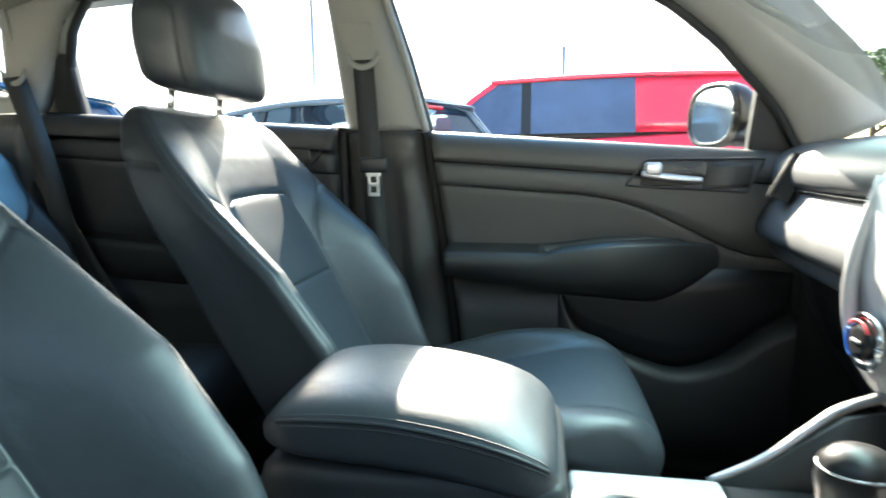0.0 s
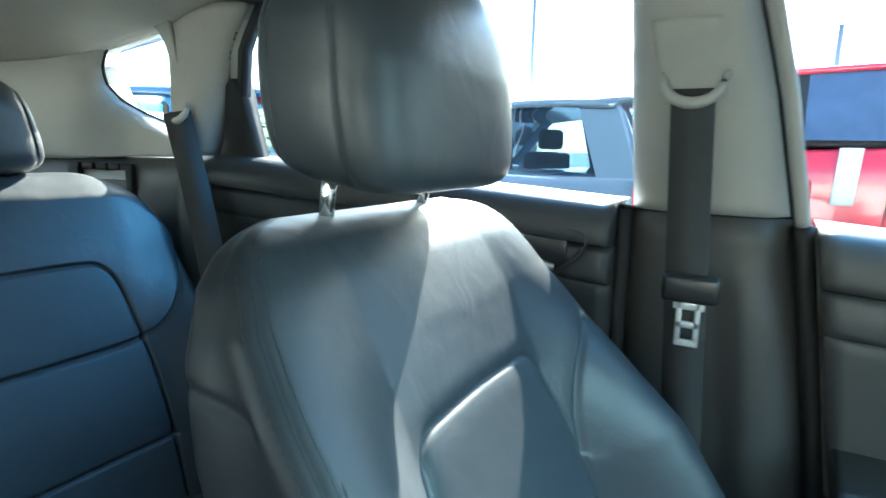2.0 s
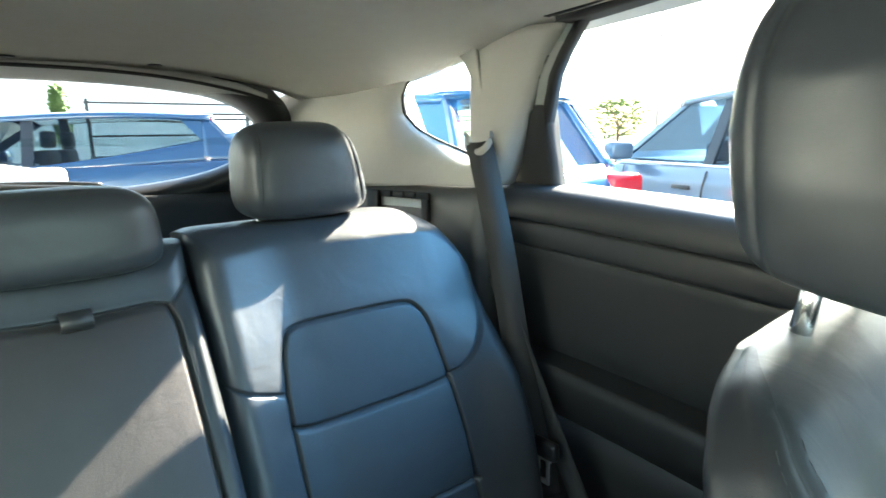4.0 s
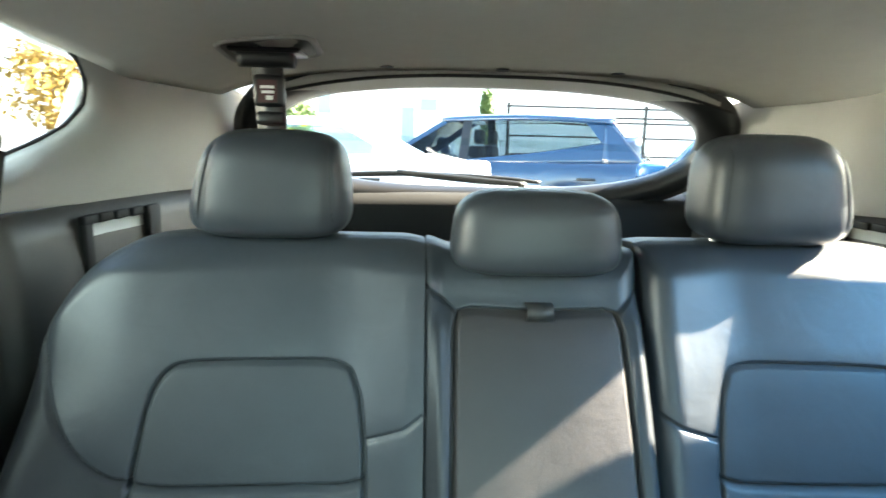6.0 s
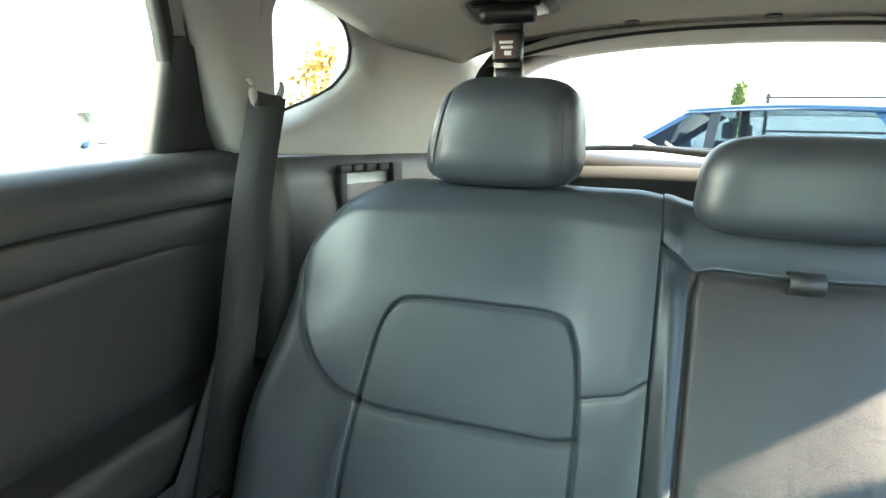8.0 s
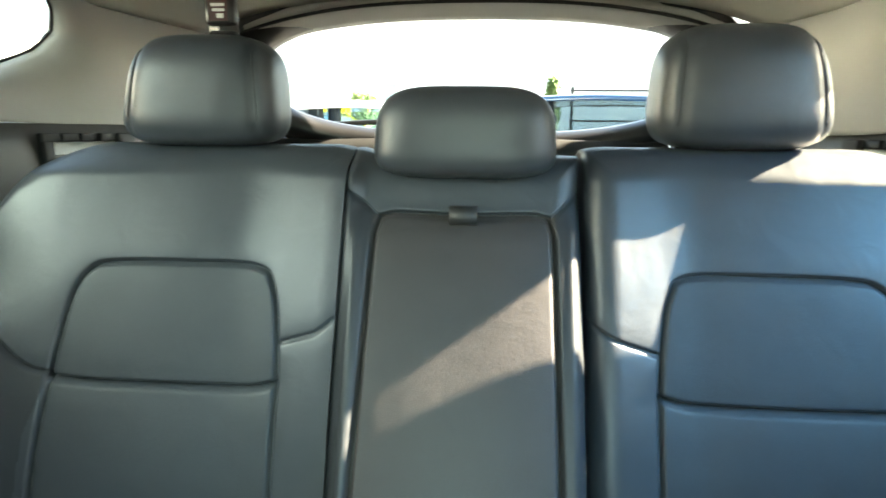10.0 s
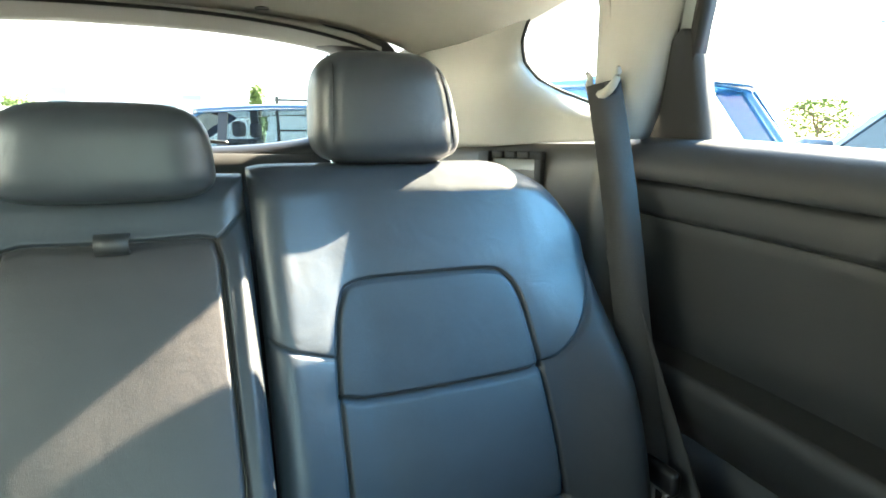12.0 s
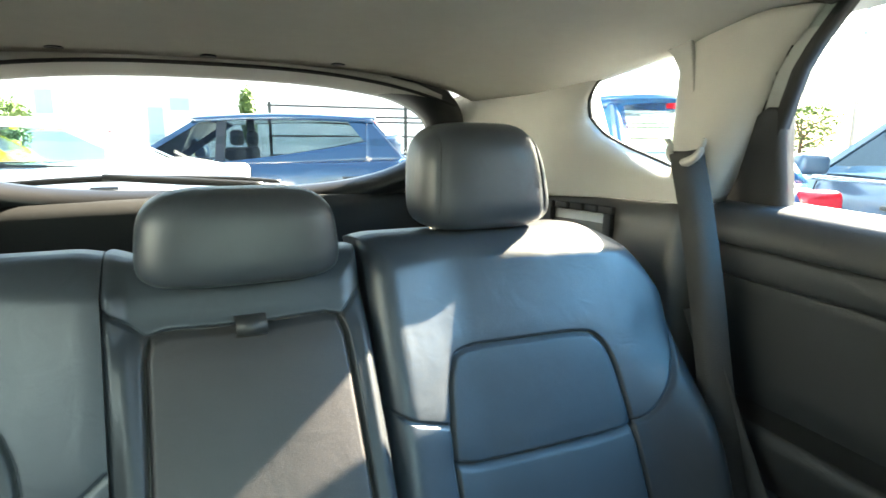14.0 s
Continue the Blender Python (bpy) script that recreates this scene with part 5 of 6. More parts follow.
# ---- console, dashboard ----
def console():
    root = thing("centre_console", "dark centre console with padded armrest and cup holders", "console")
    def lid_at(v, a):
        kx = (1 - abs(v) ** 6) ** 0.3 if abs(v) < 1 else 0.0
        kz = (1 - abs(v) ** (3.2 if v < 0 else 6)) ** 0.42 if abs(v) < 1 else 0.0
        c, sn = math.cos(a), math.sin(a)
        x = 0.106 * (0.72 + 0.28 * kx) * math.copysign(abs(c) ** 0.35, c)
        z = 0.800 + (0.034 if sn > 0 else 0.030) * kz * math.copysign(abs(sn) ** 0.4, sn) + (0.010 * (1 - (x / 0.106) ** 2) * kz if sn > 0 else 0) - 0.020 * max(0.0, v + 0.35) ** 2
        return Vector((x - 0.005, 1.090 + 0.146 * v, z))
    lid = part("armrest_lid", grid([[lid_at(v, a) for a in np.linspace(0, 2 * math.pi, 64, endpoint=False)] for v in np.sin(np.linspace(-1, 1, 44) * math.pi / 2)], close_u=True, caps=True), LEATHER, root, "padded black leather armrest lid")
    for base_a in (0.30, math.pi - 0.30):
        part("top_seam", tube([lid_at(v, base_a) for v in np.linspace(-0.86, 0.93, 12)], 0.0022, n=50, seg=6), LEATHER_SMOOTH, lid)
        for lift in (-0.16, 0.2):
            bm = bmesh.new()
            a2 = base_a + lift * (1 if base_a < 1.5 else -1)
            for v in np.linspace(-0.82, 0.9, 62):
                p, p2 = lid_at(v, a2), lid_at(v + 0.018, a2)
                out = Vector((math.copysign(0.5, p.x), 0, 0.8)).normalized()
                e1, e2 = out.cross((p2 - p).normalized()) * 0.0007, out * 0.0009
                ring = [[bm.verts.new(o + e1 * c1 + e2 * c2) for c1, c2 in ((-1, -1), (1, -1), (1, 1), (-1, 1))] for o in (p, p2)]
                for i in range(4):
                    bm.faces.new((ring[0][i], ring[0][(i + 1) % 4], ring[1][(i + 1) % 4], ring[1][i]))
                bm.faces.new(ring[0])
                bm.faces.new(ring[1])
            part("stitching", bm, THREAD, lid)
    part("console_body", box(-0.108, 0.098, 0.94, 1.245, 0.36, 0.772, 0.02, 3), LEATHER_SMOOTH, root)
    part("front_body", box(-0.13, 0.13, 1.25, 1.85, 0.36, 0.664, 0.015, 3), DARK_TRIM, root)
    part("silver_panel", box(-0.098, 0.110, 1.255, 1.432, 0.663, 0.681, 0.006), FASCIA, root)
    part("gear_surround", box(-0.098, 0.110, 1.434, 1.60, 0.660, 0.676, 0.006), BLACK, root)
    for x, y in ((0.0, 1.31), (0.0, 1.395)):
        bm = grid([[Vector((x + r * math.cos(a), y + r * math.sin(a), z)) for a in np.linspace(0, 2 * math.pi, 32, endpoint=False)] for r, z in ((0.044, 0.681), (0.044, 0.686), (0.038, 0.686), (0.036, 0.6825))], close_u=True)
        bm.faces.new(list(bm.verts)[-32:])
        part("cup_holder", bm, BLACK, root)
    for sx in (-1, 1):
        rail = tube([(sx * 0.116, 1.425, 0.667), (sx * 0.122, 1.489, 0.699), (sx * 0.127, 1.537, 0.737), (sx * 0.13, 1.571, 0.764), (sx * 0.135, 1.62, 0.782)], [0.005, 0.006, 0.006, 0.006], n=30)
        part("silver_rail", rail, SILVER, root)
        web = [[Vector((sx * 0.122, y, z)) for z in np.linspace(zt, 0.45, 4)] for y, zt in ((1.42, 0.663), (1.489, 0.695), (1.537, 0.733), (1.571, 0.760), (1.68, 0.785))]
        part("side_wall", slab(web, lambda p: (-sx * 0.01, 0, 0)), DARK_TRIM, root)
    lever = part("gear_lever", rod((0.05, 1.52, 0.67), (0.05, 1.505, 0.76), 0.012), BLACK, root)
    knob = grid([[Vector((0.05 + r * math.cos(a), 1.50 + 1.25 * r * math.sin(a), z - 0.098)) for a in np.linspace(0, 2 * math.pi, 24, endpoint=False)] for r, z in ((0.014, 0.83), (0.024, 0.845), (0.028, 0.87), (0.026, 0.89), (0.016, 0.902), (0.004, 0.905))], close_u=True, caps=True)
    part("gear_knob", knob, BLACK, lever)
    part("knob_trim", moved(tube([(0.0265 * math.cos(a), 0.033 * math.sin(a), 0) for a in np.linspace(0, 2 * math.pi, 16)], 0.0014, n=40), Matrix.Translation((0.05, 1.50, 0.786))), SILVER, lever)


console()


def dashboard():
    root = thing("dashboard", "dark grey soft-touch car dashboard", "dashboard")
    prof = curve([(2.12, 1.04), (1.95, 1.085), (1.8, 1.10), (1.72, 1.095), (1.665, 1.08), (1.636, 1.05), (1.634, 1.018), (1.648, 1.003), (1.640, 0.985), (1.615, 0.945), (1.610, 0.915), (1.628, 0.898), (1.665, 0.885), (1.69, 0.86), (1.715, 0.80), (1.76, 0.7), (1.84, 0.58)], 60)
    rows = []
    for x in np.linspace(-0.70, 0.70, 60):
        bow = 0.05 * (abs(x) / 0.7) ** 2
        rows.append([Vector((x, y + bow, z)) for y, z in prof])
    part("dash_panel", slab(rows, lambda p: (0, 0.03, -0.04)), DASH_VINYL, root)
    part("shelf_line", tube([(x, 1.645 + 0.05 * (abs(x) / 0.7) ** 2, 1.003) for x in np.linspace(-0.68, -0.17, 9)], 0.003, n=40), BLACK, root)
    # glove box
    gb = [[Vector((x, y + 0.05 * (abs(x) / 0.7) ** 2, z)) for y, z in ((1.676, 0.878), (1.692, 0.845), (1.71, 0.79), (1.75, 0.70))] for x in np.linspace(-0.60, -0.2, 16)]
    part("glovebox_lid", slab(gb, lambda p: (0, 0.015, -0.004)), DARK_TRIM, root)
    # corner vent
    for s in (-1, 1):
        a, b, c, d = (Vector((s * x, y, z)) for x, y, z in ((0.560, 1.672, 1.068), (0.628, 1.735, 1.068), (0.560, 1.634, 0.994), (0.628, 1.700, 0.982)))
        n_out = (b - a).cross(c - a).normalized()
        n_out = n_out if n_out.y < 0 else -n_out
        vent = part("side_vent", join(rod(a, b, 0.005), rod(b, d, 0.005), rod(d, c, 0.005), rod(c, a, 0.005), slab([[p - n_out * 0.004 for p in (a, b)], [p - n_out * 0.004 for p in (c, d)]], lambda p: -n_out * 0.03)), BLACK, root, smooth=False)
        for k in np.linspace(0.1, 0.9, 8):
            part("slat", rod(lerp(a, c, k) + n_out * 0.001, lerp(b, d, k) + n_out * 0.001, 0.0024, 6), VINYL, vent)
    # centre stack
    st = [[Vector((x, y, z)) for y, z in ((1.62, 1.07), (1.595, 1.03), (1.585, 0.93), (1.595, 0.84), (1.615, 0.79), (1.66, 0.745))] for x in np.linspace(-0.15, 0.15, 12)]
    stack = part("console_fascia", slab(st, lambda p: (0, 0.08, 0)), FASCIA, root)
    for sx in (-1, 1):
        part("stack_trim", tube([(sx * 0.152, 1.605, 1.04), (sx * 0.155, 1.582, 0.93), (sx * 0.153, 1.592, 0.84), (sx * 0.146, 1.635, 0.77)], 0.009, n=30), FASCIA, stack)
    for kx in (-0.115, 0.115):
        knob = grid([[Vector((kx + r * math.cos(a), 1.59 - d, 0.855 + r * math.sin(a))) for a in np.linspace(0, 2 * math.pi, 28, endpoint=False)] for r, d in ((0.022, 0.0), (0.022, 0.012), (0.020, 0.016), (0.012, 0.017), (0.001, 0.017))], close_u=True)
        dial = part("climate_knob", knob, BLACK, stack, "black rotary temperature knob")
        part("knob_ring", tube([(kx + 0.029 * math.cos(a), 1.583, 0.855 + 0.029 * math.sin(a)) for a in np.linspace(0, 2 * math.pi, 17)], 0.005, n=50, seg=8), CHROME, dial)
        part("pointer", box(kx - 0.008, kx + 0.008, 1.5715, 1.5735, 0.853, 0.857, 0.0005), FASCIA, dial)
    part("temperature_arc", tube([(-0.115 + 0.0235 * math.cos(a), 1.574, 0.855 + 0.0235 * math.sin(a)) for a in np.linspace(2.4, 0.6, 8)], 0.0018, n=24, seg=6), material("red_mark", (0.6, 0.03, 0.03), 0.4), stack)
    part("cold_arc", tube([(-0.115 + 0.0235 * math.cos(a), 1.574, 0.855 + 0.0235 * math.sin(a)) for a in np.linspace(4.2, 2.7, 8)], 0.0018, n=24, seg=6), material("blue_mark", (0.03, 0.15, 0.6), 0.4), stack)


dashboard()
ws = bmesh.new()
ws.faces.new([ws.verts.new(p) for p in ((-0.62, 1.95, 1.07), (0.62, 1.95, 1.07), (0.55, 1.42, 1.43), (-0.55, 1.42, 1.43))])
w_ob = finish("windscreen", ws, GLASS, smooth=False)
w_ob.visible_shadow = False
tagged(w_ob, "clear raked windscreen", "window", kind="structure")
tagged(finish("scuttle", box(-0.72, 0.72, 1.93, 2.2, 0.98, 1.07, 0.01), DARK_TRIM), "dark cowl below the windscreen", "trim", kind="structure")


def door_mirror(s):
    """Built facing -y about its middle, then turned in towards the driver."""
    root = thing("door_mirror", "dark outside mirror on the front door", "mirror", "door mirrors")
    turn = Matrix.Translation((s * 0.915, 1.625, 1.165)) @ Matrix.Rotation(s * radians(-12), 4, "Z")
    def ring(rx, rz, y, n=48):
        return [Vector((rx * math.copysign(abs(math.cos(a)) ** 0.75, math.cos(a)), y, rz * math.copysign(abs(math.sin(a)) ** 0.75, math.sin(a)))) for a in np.linspace(0, 2 * math.pi, n, endpoint=False)]
    rows = [ring(0.112 * math.sqrt(1 - v**2.4) + 0.004, 0.074 * math.sqrt(1 - v**2.4) + 0.003, 0.085 * v) for v in np.linspace(0, 1, 12)]
    part("housing", moved(grid(rows, close_u=True, caps=True), turn), BLACK, root)
    bm = bmesh.new()
    bm.faces.new([bm.verts.new(p) for p in ring(0.1, 0.064, -0.004)])
    part("mirror_glass", moved(bm, turn), MIRROR, root, smooth=False)
    part("bezel", moved(tube([tuple(p) for p in ring(0.107, 0.07, -0.003, 40)] + [tuple(ring(0.107, 0.07, -0.003, 40)[0])], 0.007, n=90), turn), BLACK, root)
    part("arm", tube([(s * 0.72, 1.69, 1.115), (s * 0.78, 1.685, 1.112), (s * 0.86, 1.665, 1.12)], [0.03, 0.024, 0.03], n=12, seg=12), BLACK, root)


both(door_mirror)

# ---- outside ----
ASPHALT = material("asphalt", (0.06, 0.06, 0.062), 0.9, grain=0.8, scale=60, vary=0.25)
gr = bmesh.new()
bmesh.ops.create_grid(gr, x_segments=8, y_segments=8, size=400)
tagged(finish("ground", gr, ASPHALT), "grey asphalt of a car yard", "ground", kind="structure")
TYRE = material("tyre", (0.015, 0.015, 0.015), 0.85)
RIM = material("alloy_rim", (0.6, 0.6, 0.6), 0.3, metal=0.8)
CAR_GLASS = glass_material("car_window", (0.62, 0.76, 0.82), 0.0, 1.0)
VAN_GLASS = material("van_window", (0.05, 0.08, 0.16), 0.06, spec=0.9, vary=0.5, scale=60)
HATCH_GLASS = glass_material("hatch_window", (0.36, 0.50, 0.64), 0.0, 1.0)
CABIN = material("car_cabin", (0.03, 0.03, 0.035), 0.8)
TAIL = material("tail_lamp", (0.5, 0.01, 0.02), 0.15, coat=0.5)
LAMP = material("head_lamp", (0.75, 0.75, 0.75), 0.1, coat=0.5)
PLATE = material("plate_white", (0.7, 0.7, 0.65), 0.5)


def parked_car(name, label, at, yaw, paint, length, width, height, roof, bonnet_z=0.98, belt=0.95, group="parked cars", pillars=(), solid_rear=0.0, glass=None, rise=0.0, chrome_waist=True, tail_mat=None):
    """A parked car: x along its length, nose at +x. roof: (x of windscreen foot, roof front, roof rear, rear screen foot) as shares of the length."""
    root = thing(name, label, "car", group)
    hl, hw = length / 2, width / 2
    wf, rf, rr, rb = [v * length - hl for v in roof]
    xs = np.linspace(-hl, hl, 70)
    top = np.interp(xs, [-hl, -hl + 0.05, rb, wf, hl - 0.5, hl - 0.12, hl], [belt - 0.2, belt - 0.02, belt + 0.06, bonnet_z, bonnet_z - 0.12, bonnet_z - 0.3, bonnet_z - 0.45])
    rows = []
    for x, t in zip(xs, top):
        k = min(1.0, (hl - abs(x)) / 0.35 + 0.55)
        arch = 0.0
        for wx in (-hl * 0.6, hl * 0.62):
            if abs(x - wx) < 0.36:
                arch = max(arch, math.sqrt(0.36**2 - (x - wx) ** 2))
        low = max(0.22 + 0.12 * (abs(x) / hl) ** 8, 0.30 + arch if arch else 0)
        w = hw * (k ** 0.4)
        half = [(0, low), (w * 0.9, low), (w * 0.98, low + 0.04), (w, lerp(low, t, 0.45)), (w * 0.985, lerp(low, t, 0.8)), (w * 0.94, t - 0.03), (w * 0.86, t), (0, t + 0.03)]
        loop = [Vector((x, y, z)) for y, z in half] + [Vector((x, -y, z)) for y, z in half[-2:0:-1]]
        rows.append(loop)
    part("body", grid(rows, close_u=True, caps=True), paint, root)
    # greenhouse
    wb, wt = hw * 0.90, hw * 0.70
    cab = []
    roofl = []
    for k in np.linspace(0, 1, 24):
        xb, xt = lerp(rb, wf, k), lerp(rr, rf, k)
        arc = 0.04 * math.sin(math.pi * k)
        cab.append([Vector((xb, -wb, belt)), Vector((lerp(xb, xt, 0.93), -lerp(wb, wt, 0.93), lerp(belt, height, 0.93) + arc)), Vector((lerp(xb, xt, 0.93), lerp(wb, wt, 0.93), lerp(belt, height, 0.93) + arc)), Vector((xb, wb, belt))])
        roofl.append([Vector((lerp(xb, xt, 0.92) , u * wt * 1.06, lerp(belt, height, 0.92) + arc + 0.05 * (1 - abs(u) ** 3.0))) for u in np.linspace(-1, 1, 13)])
    pane = part("greenhouse", grid(cab, caps=True), glass or CAR_GLASS, root, "tinted car windows", smooth=False)
    pane.visible_shadow = glass is not None
    part("interior", box(rb + 0.15, wf - 0.1, -wb * 0.9, wb * 0.9, belt - 0.05, belt + 0.035, 0.02), CABIN, root)
    for fx in (0.66,):
        for sd in (-1, 1):
            seat = join(box(-0.1, 0.06, -0.24, 0.24, 0, 0.2, 0.05, 3), moved(box(-0.06, 0.05, -0.13, 0.13, 0.22, 0.4, 0.045, 3), Matrix.Translation((-0.05, 0, 0))))
            part("seat", moved(seat, Matrix.Translation((lerp(rb, wf, fx), sd * wb * 0.45, belt - 0.02))), CABIN, root)
    for sd in (-1, 1):
        if chrome_waist:
            part("waist_trim", tube([(lerp(rb, wf, q), sd * (wb + 0.018), belt + 0.012) for q in np.linspace(0.04, 0.96, 5)], 0.012, n=16, seg=6), CHROME, root)
        for q in (0.22, 0.56, 0.93):
            x = lerp(rb, wf, q)
            part("door_gap", tube([(x, sd * hw * 0.952, belt - 0.02), (x, sd * hw * 0.99, belt - 0.15), (x + 0.01, sd * hw * 1.0, belt - 0.35), (x + 0.04, sd * hw * 0.99, 0.42)], 0.006, n=14, seg=5), BLACK, root)
    part("spoiler", slab([[Vector((lerp(rr, rf, -0.03 + 0.1 * q), u * wt, height + 0.02 - 0.02 * u * u)) for u in np.linspace(-1, 1, 9)] for q in (0, 0.5, 1)], lambda p: (0, 0, 0.03)), paint, root)
    part("brake_light", box(rr - 0.05, rr + 0.02, -0.14, 0.14, height - 0.03, height + 0.005, 0.006), TAIL, root)
    part("roof", slab(roofl, lambda p: (0, 0, 0.045)), paint, root)
    def post(xb, xt, wdt, nm, mat):
        for sd in (-1, 1):
            rows2 = [[Vector((lerp(xb, xt, q) + d, sd * (lerp(wb, wt, q) + 0.012), lerp(belt, height, q))) for d in (-wdt / 2, wdt / 2)] for q in np.linspace(0, 0.97, 6)]
            part(nm, slab(rows2, lambda p: (0, -sd * 0.03, 0)), mat, root, smooth=False)
    post(wf - 0.04, rf - 0.03, 0.10, "front_pillar", paint)
    post(rb + 0.14, rr + 0.12, 0.30, "rear_pillar", paint)
    for p in pillars:
        post(p * length - hl, p * length - hl, 0.10, "door_pillar", BLACK)
    if solid_rear:
        for sd in (-1, 1):
            rows2 = [[Vector((lerp(lerp(rb, rr, q), solid_rear * length - hl, k), sd * (lerp(wb, wt, q) + 0.02), lerp(belt, height, q))) for k in np.linspace(0, 1, 6)] for q in np.linspace(0, 0.98, 6)]
            part("side_panel", slab(rows2, lambda p: (0, -sd * 0.03, 0)), paint, root)
    if rise:
        # shoulder of the body climbing towards the rear
        for sd in (-1, 1):
            wedge = [[Vector((x, sd * (lerp(wb, wt, q) + 0.016), lerp(belt, height, q))) for q in np.linspace(0, max(0.02, k), 4)] for x, k in zip(np.linspace(wf - 0.5, rb + 0.1, 12), np.linspace(0, 1, 12) ** 1.6 * rise)]
            part("shoulder", slab(wedge, lambda p: (0, -sd * 0.03, 0)), paint, root)
    # tailgate below and beside the rear screen, badge ring and wiper
    gate = [[Vector((lerp(rb, rr, q) - 0.02, u * lerp(wb, wt, q), lerp(belt, height, q))) for u in np.linspace(-1, 1, 11)] for q in (-0.05, 0.1, 0.2)]
    part("tailgate", slab(gate, lambda p: (0.03, 0, 0.0)), paint, root)
    for sd in (-1, 1):
        side_frame = [[Vector((lerp(rb, rr, q) - 0.02, sd * lerp(wb, wt, q) * u, lerp(belt, height, q))) for u in (0.84, 1.0)] for q in np.linspace(0.15, 0.98, 8)]
        part("screen_frame", slab(side_frame, lambda p: (0.03, 0, 0)), paint, root)
    part("badge", moved(tube([(0, 0.05 * math.cos(a), 0.065 * math.sin(a)) for a in np.linspace(0, 2 * math.pi, 13)], 0.012, n=40, seg=6), Matrix.Translation((-hl - 0.005, 0, belt - 0.1))), CHROME, root)
    part("rear_wiper", tube([(rb - 0.04, 0.0, belt + 0.05), (lerp(rb, rr, 0.2) - 0.05, 0.2, belt + 0.13), (lerp(rb, rr, 0.24) - 0.05, 0.42, belt + 0.15)], 0.014, n=12, seg=6), BLACK, root)
    for wx in (-hl * 0.6, hl * 0.62):
        for sd in (-1, 1):
            bm = bmesh.new()
            bmesh.ops.create_cone(bm, cap_ends=True, segments=32, radius1=0.33, radius2=0.33, depth=0.2)
            bmesh.ops.bevel(bm, geom=[e for e in bm.edges if len(e.link_faces) == 2 and e.calc_face_angle(0) > 1], offset=0.03, segments=2, affect="EDGES")
            wheel = part("tyre", moved(bm, Matrix.Translation((wx, sd * (hw - 0.11), 0.33)) @ Matrix.Rotation(math.pi / 2, 4, "X")), TYRE, root)
            bm = bmesh.new()
            bmesh.ops.create_cone(bm, cap_ends=True, segments=28, radius1=0.21, radius2=0.19, depth=0.21)
            part("rim", moved(bm, Matrix.Translation((wx, sd * (hw - 0.11), 0.33)) @ Matrix.Rotation(sd * -math.pi / 2, 4, "X")), RIM, wheel, smooth=False)
    for sd in (-1, 1):
        part("tail_light", moved(box(-0.09, 0.09, -0.15, 0.15, -0.12, 0.12, 0.05, 3), Matrix.Translation((-hl + 0.08, sd * (hw - 0.16), belt - 0.07)) @ Matrix.Rotation(sd * 0.3, 4, "Z")), tail_mat or TAIL, root)
        part("head_light", moved(box(-0.14, 0.14, -0.10, 0.10, -0.07, 0.07, 0.03, 3), Matrix.Translation((hl - 0.22, sd * (hw - 0.2), bonnet_z - 0.28)) @ Matrix.Rotation(-sd * 0.45, 4, "Z")), LAMP, root)
        part("door_mirror", moved(box(-0.07, 0.09, -0.11, 0.11, -0.07, 0.08, 0.04, 3), Matrix.Translation((wf - 0.28, sd * (hw + 0.06), belt + 0.1))), paint, root)
        part("door_handle", box(rb + 0.55, rb + 0.75, *sorted((sd * (hw * 0.975), sd * (hw * 1.01))), belt - 0.16, belt - 0.13, 0.01), BLACK, root)
        part("front_door_handle", box(wf - 1.15, wf - 0.95, *sorted((sd * (hw * 0.975), sd * (hw * 1.01))), belt - 0.16, belt - 0.13, 0.01), BLACK, root)
    part("rear_plate", box(-hl - 0.012, -hl + 0.03, -0.19, 0.19, belt - 0.38, belt - 0.27, 0.004), PLATE, root)
    part("rear_bumper", box(-hl - 0.02, -hl + 0.2, -hw * 0.82, hw * 0.82, 0.32, 0.46, 0.04, 3), BLACK, root)
    root.matrix_world = pose(at[0], at[1], 0, 0, 0, yaw)
    return root


def paint(name, color, rough=0.22):
    return material(name, color, rough, coat=0.8, vary=0.04, scale=20)


RED, NAVY, TEAL, WHITE = paint("red_paint", (0.72, 0.03, 0.07)), paint("navy_paint", (0.006, 0.03, 0.075)), paint("teal_paint", (0.09, 0.125, 0.165)), paint("white_paint", (0.8, 0.8, 0.8))
parked_car("van", "red panel van with a solid rear side panel", (-6.45, 1.55), -90, RED, 5.0, 1.8, 1.92, (0.82, 0.66, 0.03, 0.0), bonnet_z=1.2, belt=1.34, pillars=(0.595,), solid_rear=0.37, glass=VAN_GLASS, chrome_waist=False)
parked_car("hatchback", "slate blue hatchback parked with its tail towards the window", (-4.7, -1.05), -117, TEAL, 4.1, 1.7, 1.5, (0.74, 0.56, 0.12, 0.03), bonnet_z=1.02, belt=1.02, pillars=(0.44,), glass=HATCH_GLASS)
SUV_GLASS = glass_material("suv_window", (0.4, 0.47, 0.5), 0.0, 1.0)
parked_car("suv", "dark blue sport utility vehicle parked behind", (-0.66, -6.9), -20, NAVY, 4.3, 1.85, 1.52, (0.74, 0.56, 0.12, 0.015), pillars=(0.50,), solid_rear=0.13, belt=1.03, bonnet_z=1.03, glass=SUV_GLASS, rise=0.7, chrome_waist=False, tail_mat=LAMP)
parked_car("sedan", "white sedan parked behind", (1.75, -5.6), 0, WHITE, 4.5, 1.8, 1.37, (0.72, 0.55, 0.25, 0.10), solid_rear=0.24, belt=1.04, bonnet_z=1.0, tail_mat=LAMP)
YELLOW = paint("yellow_paint", (0.75, 0.62, 0.02))
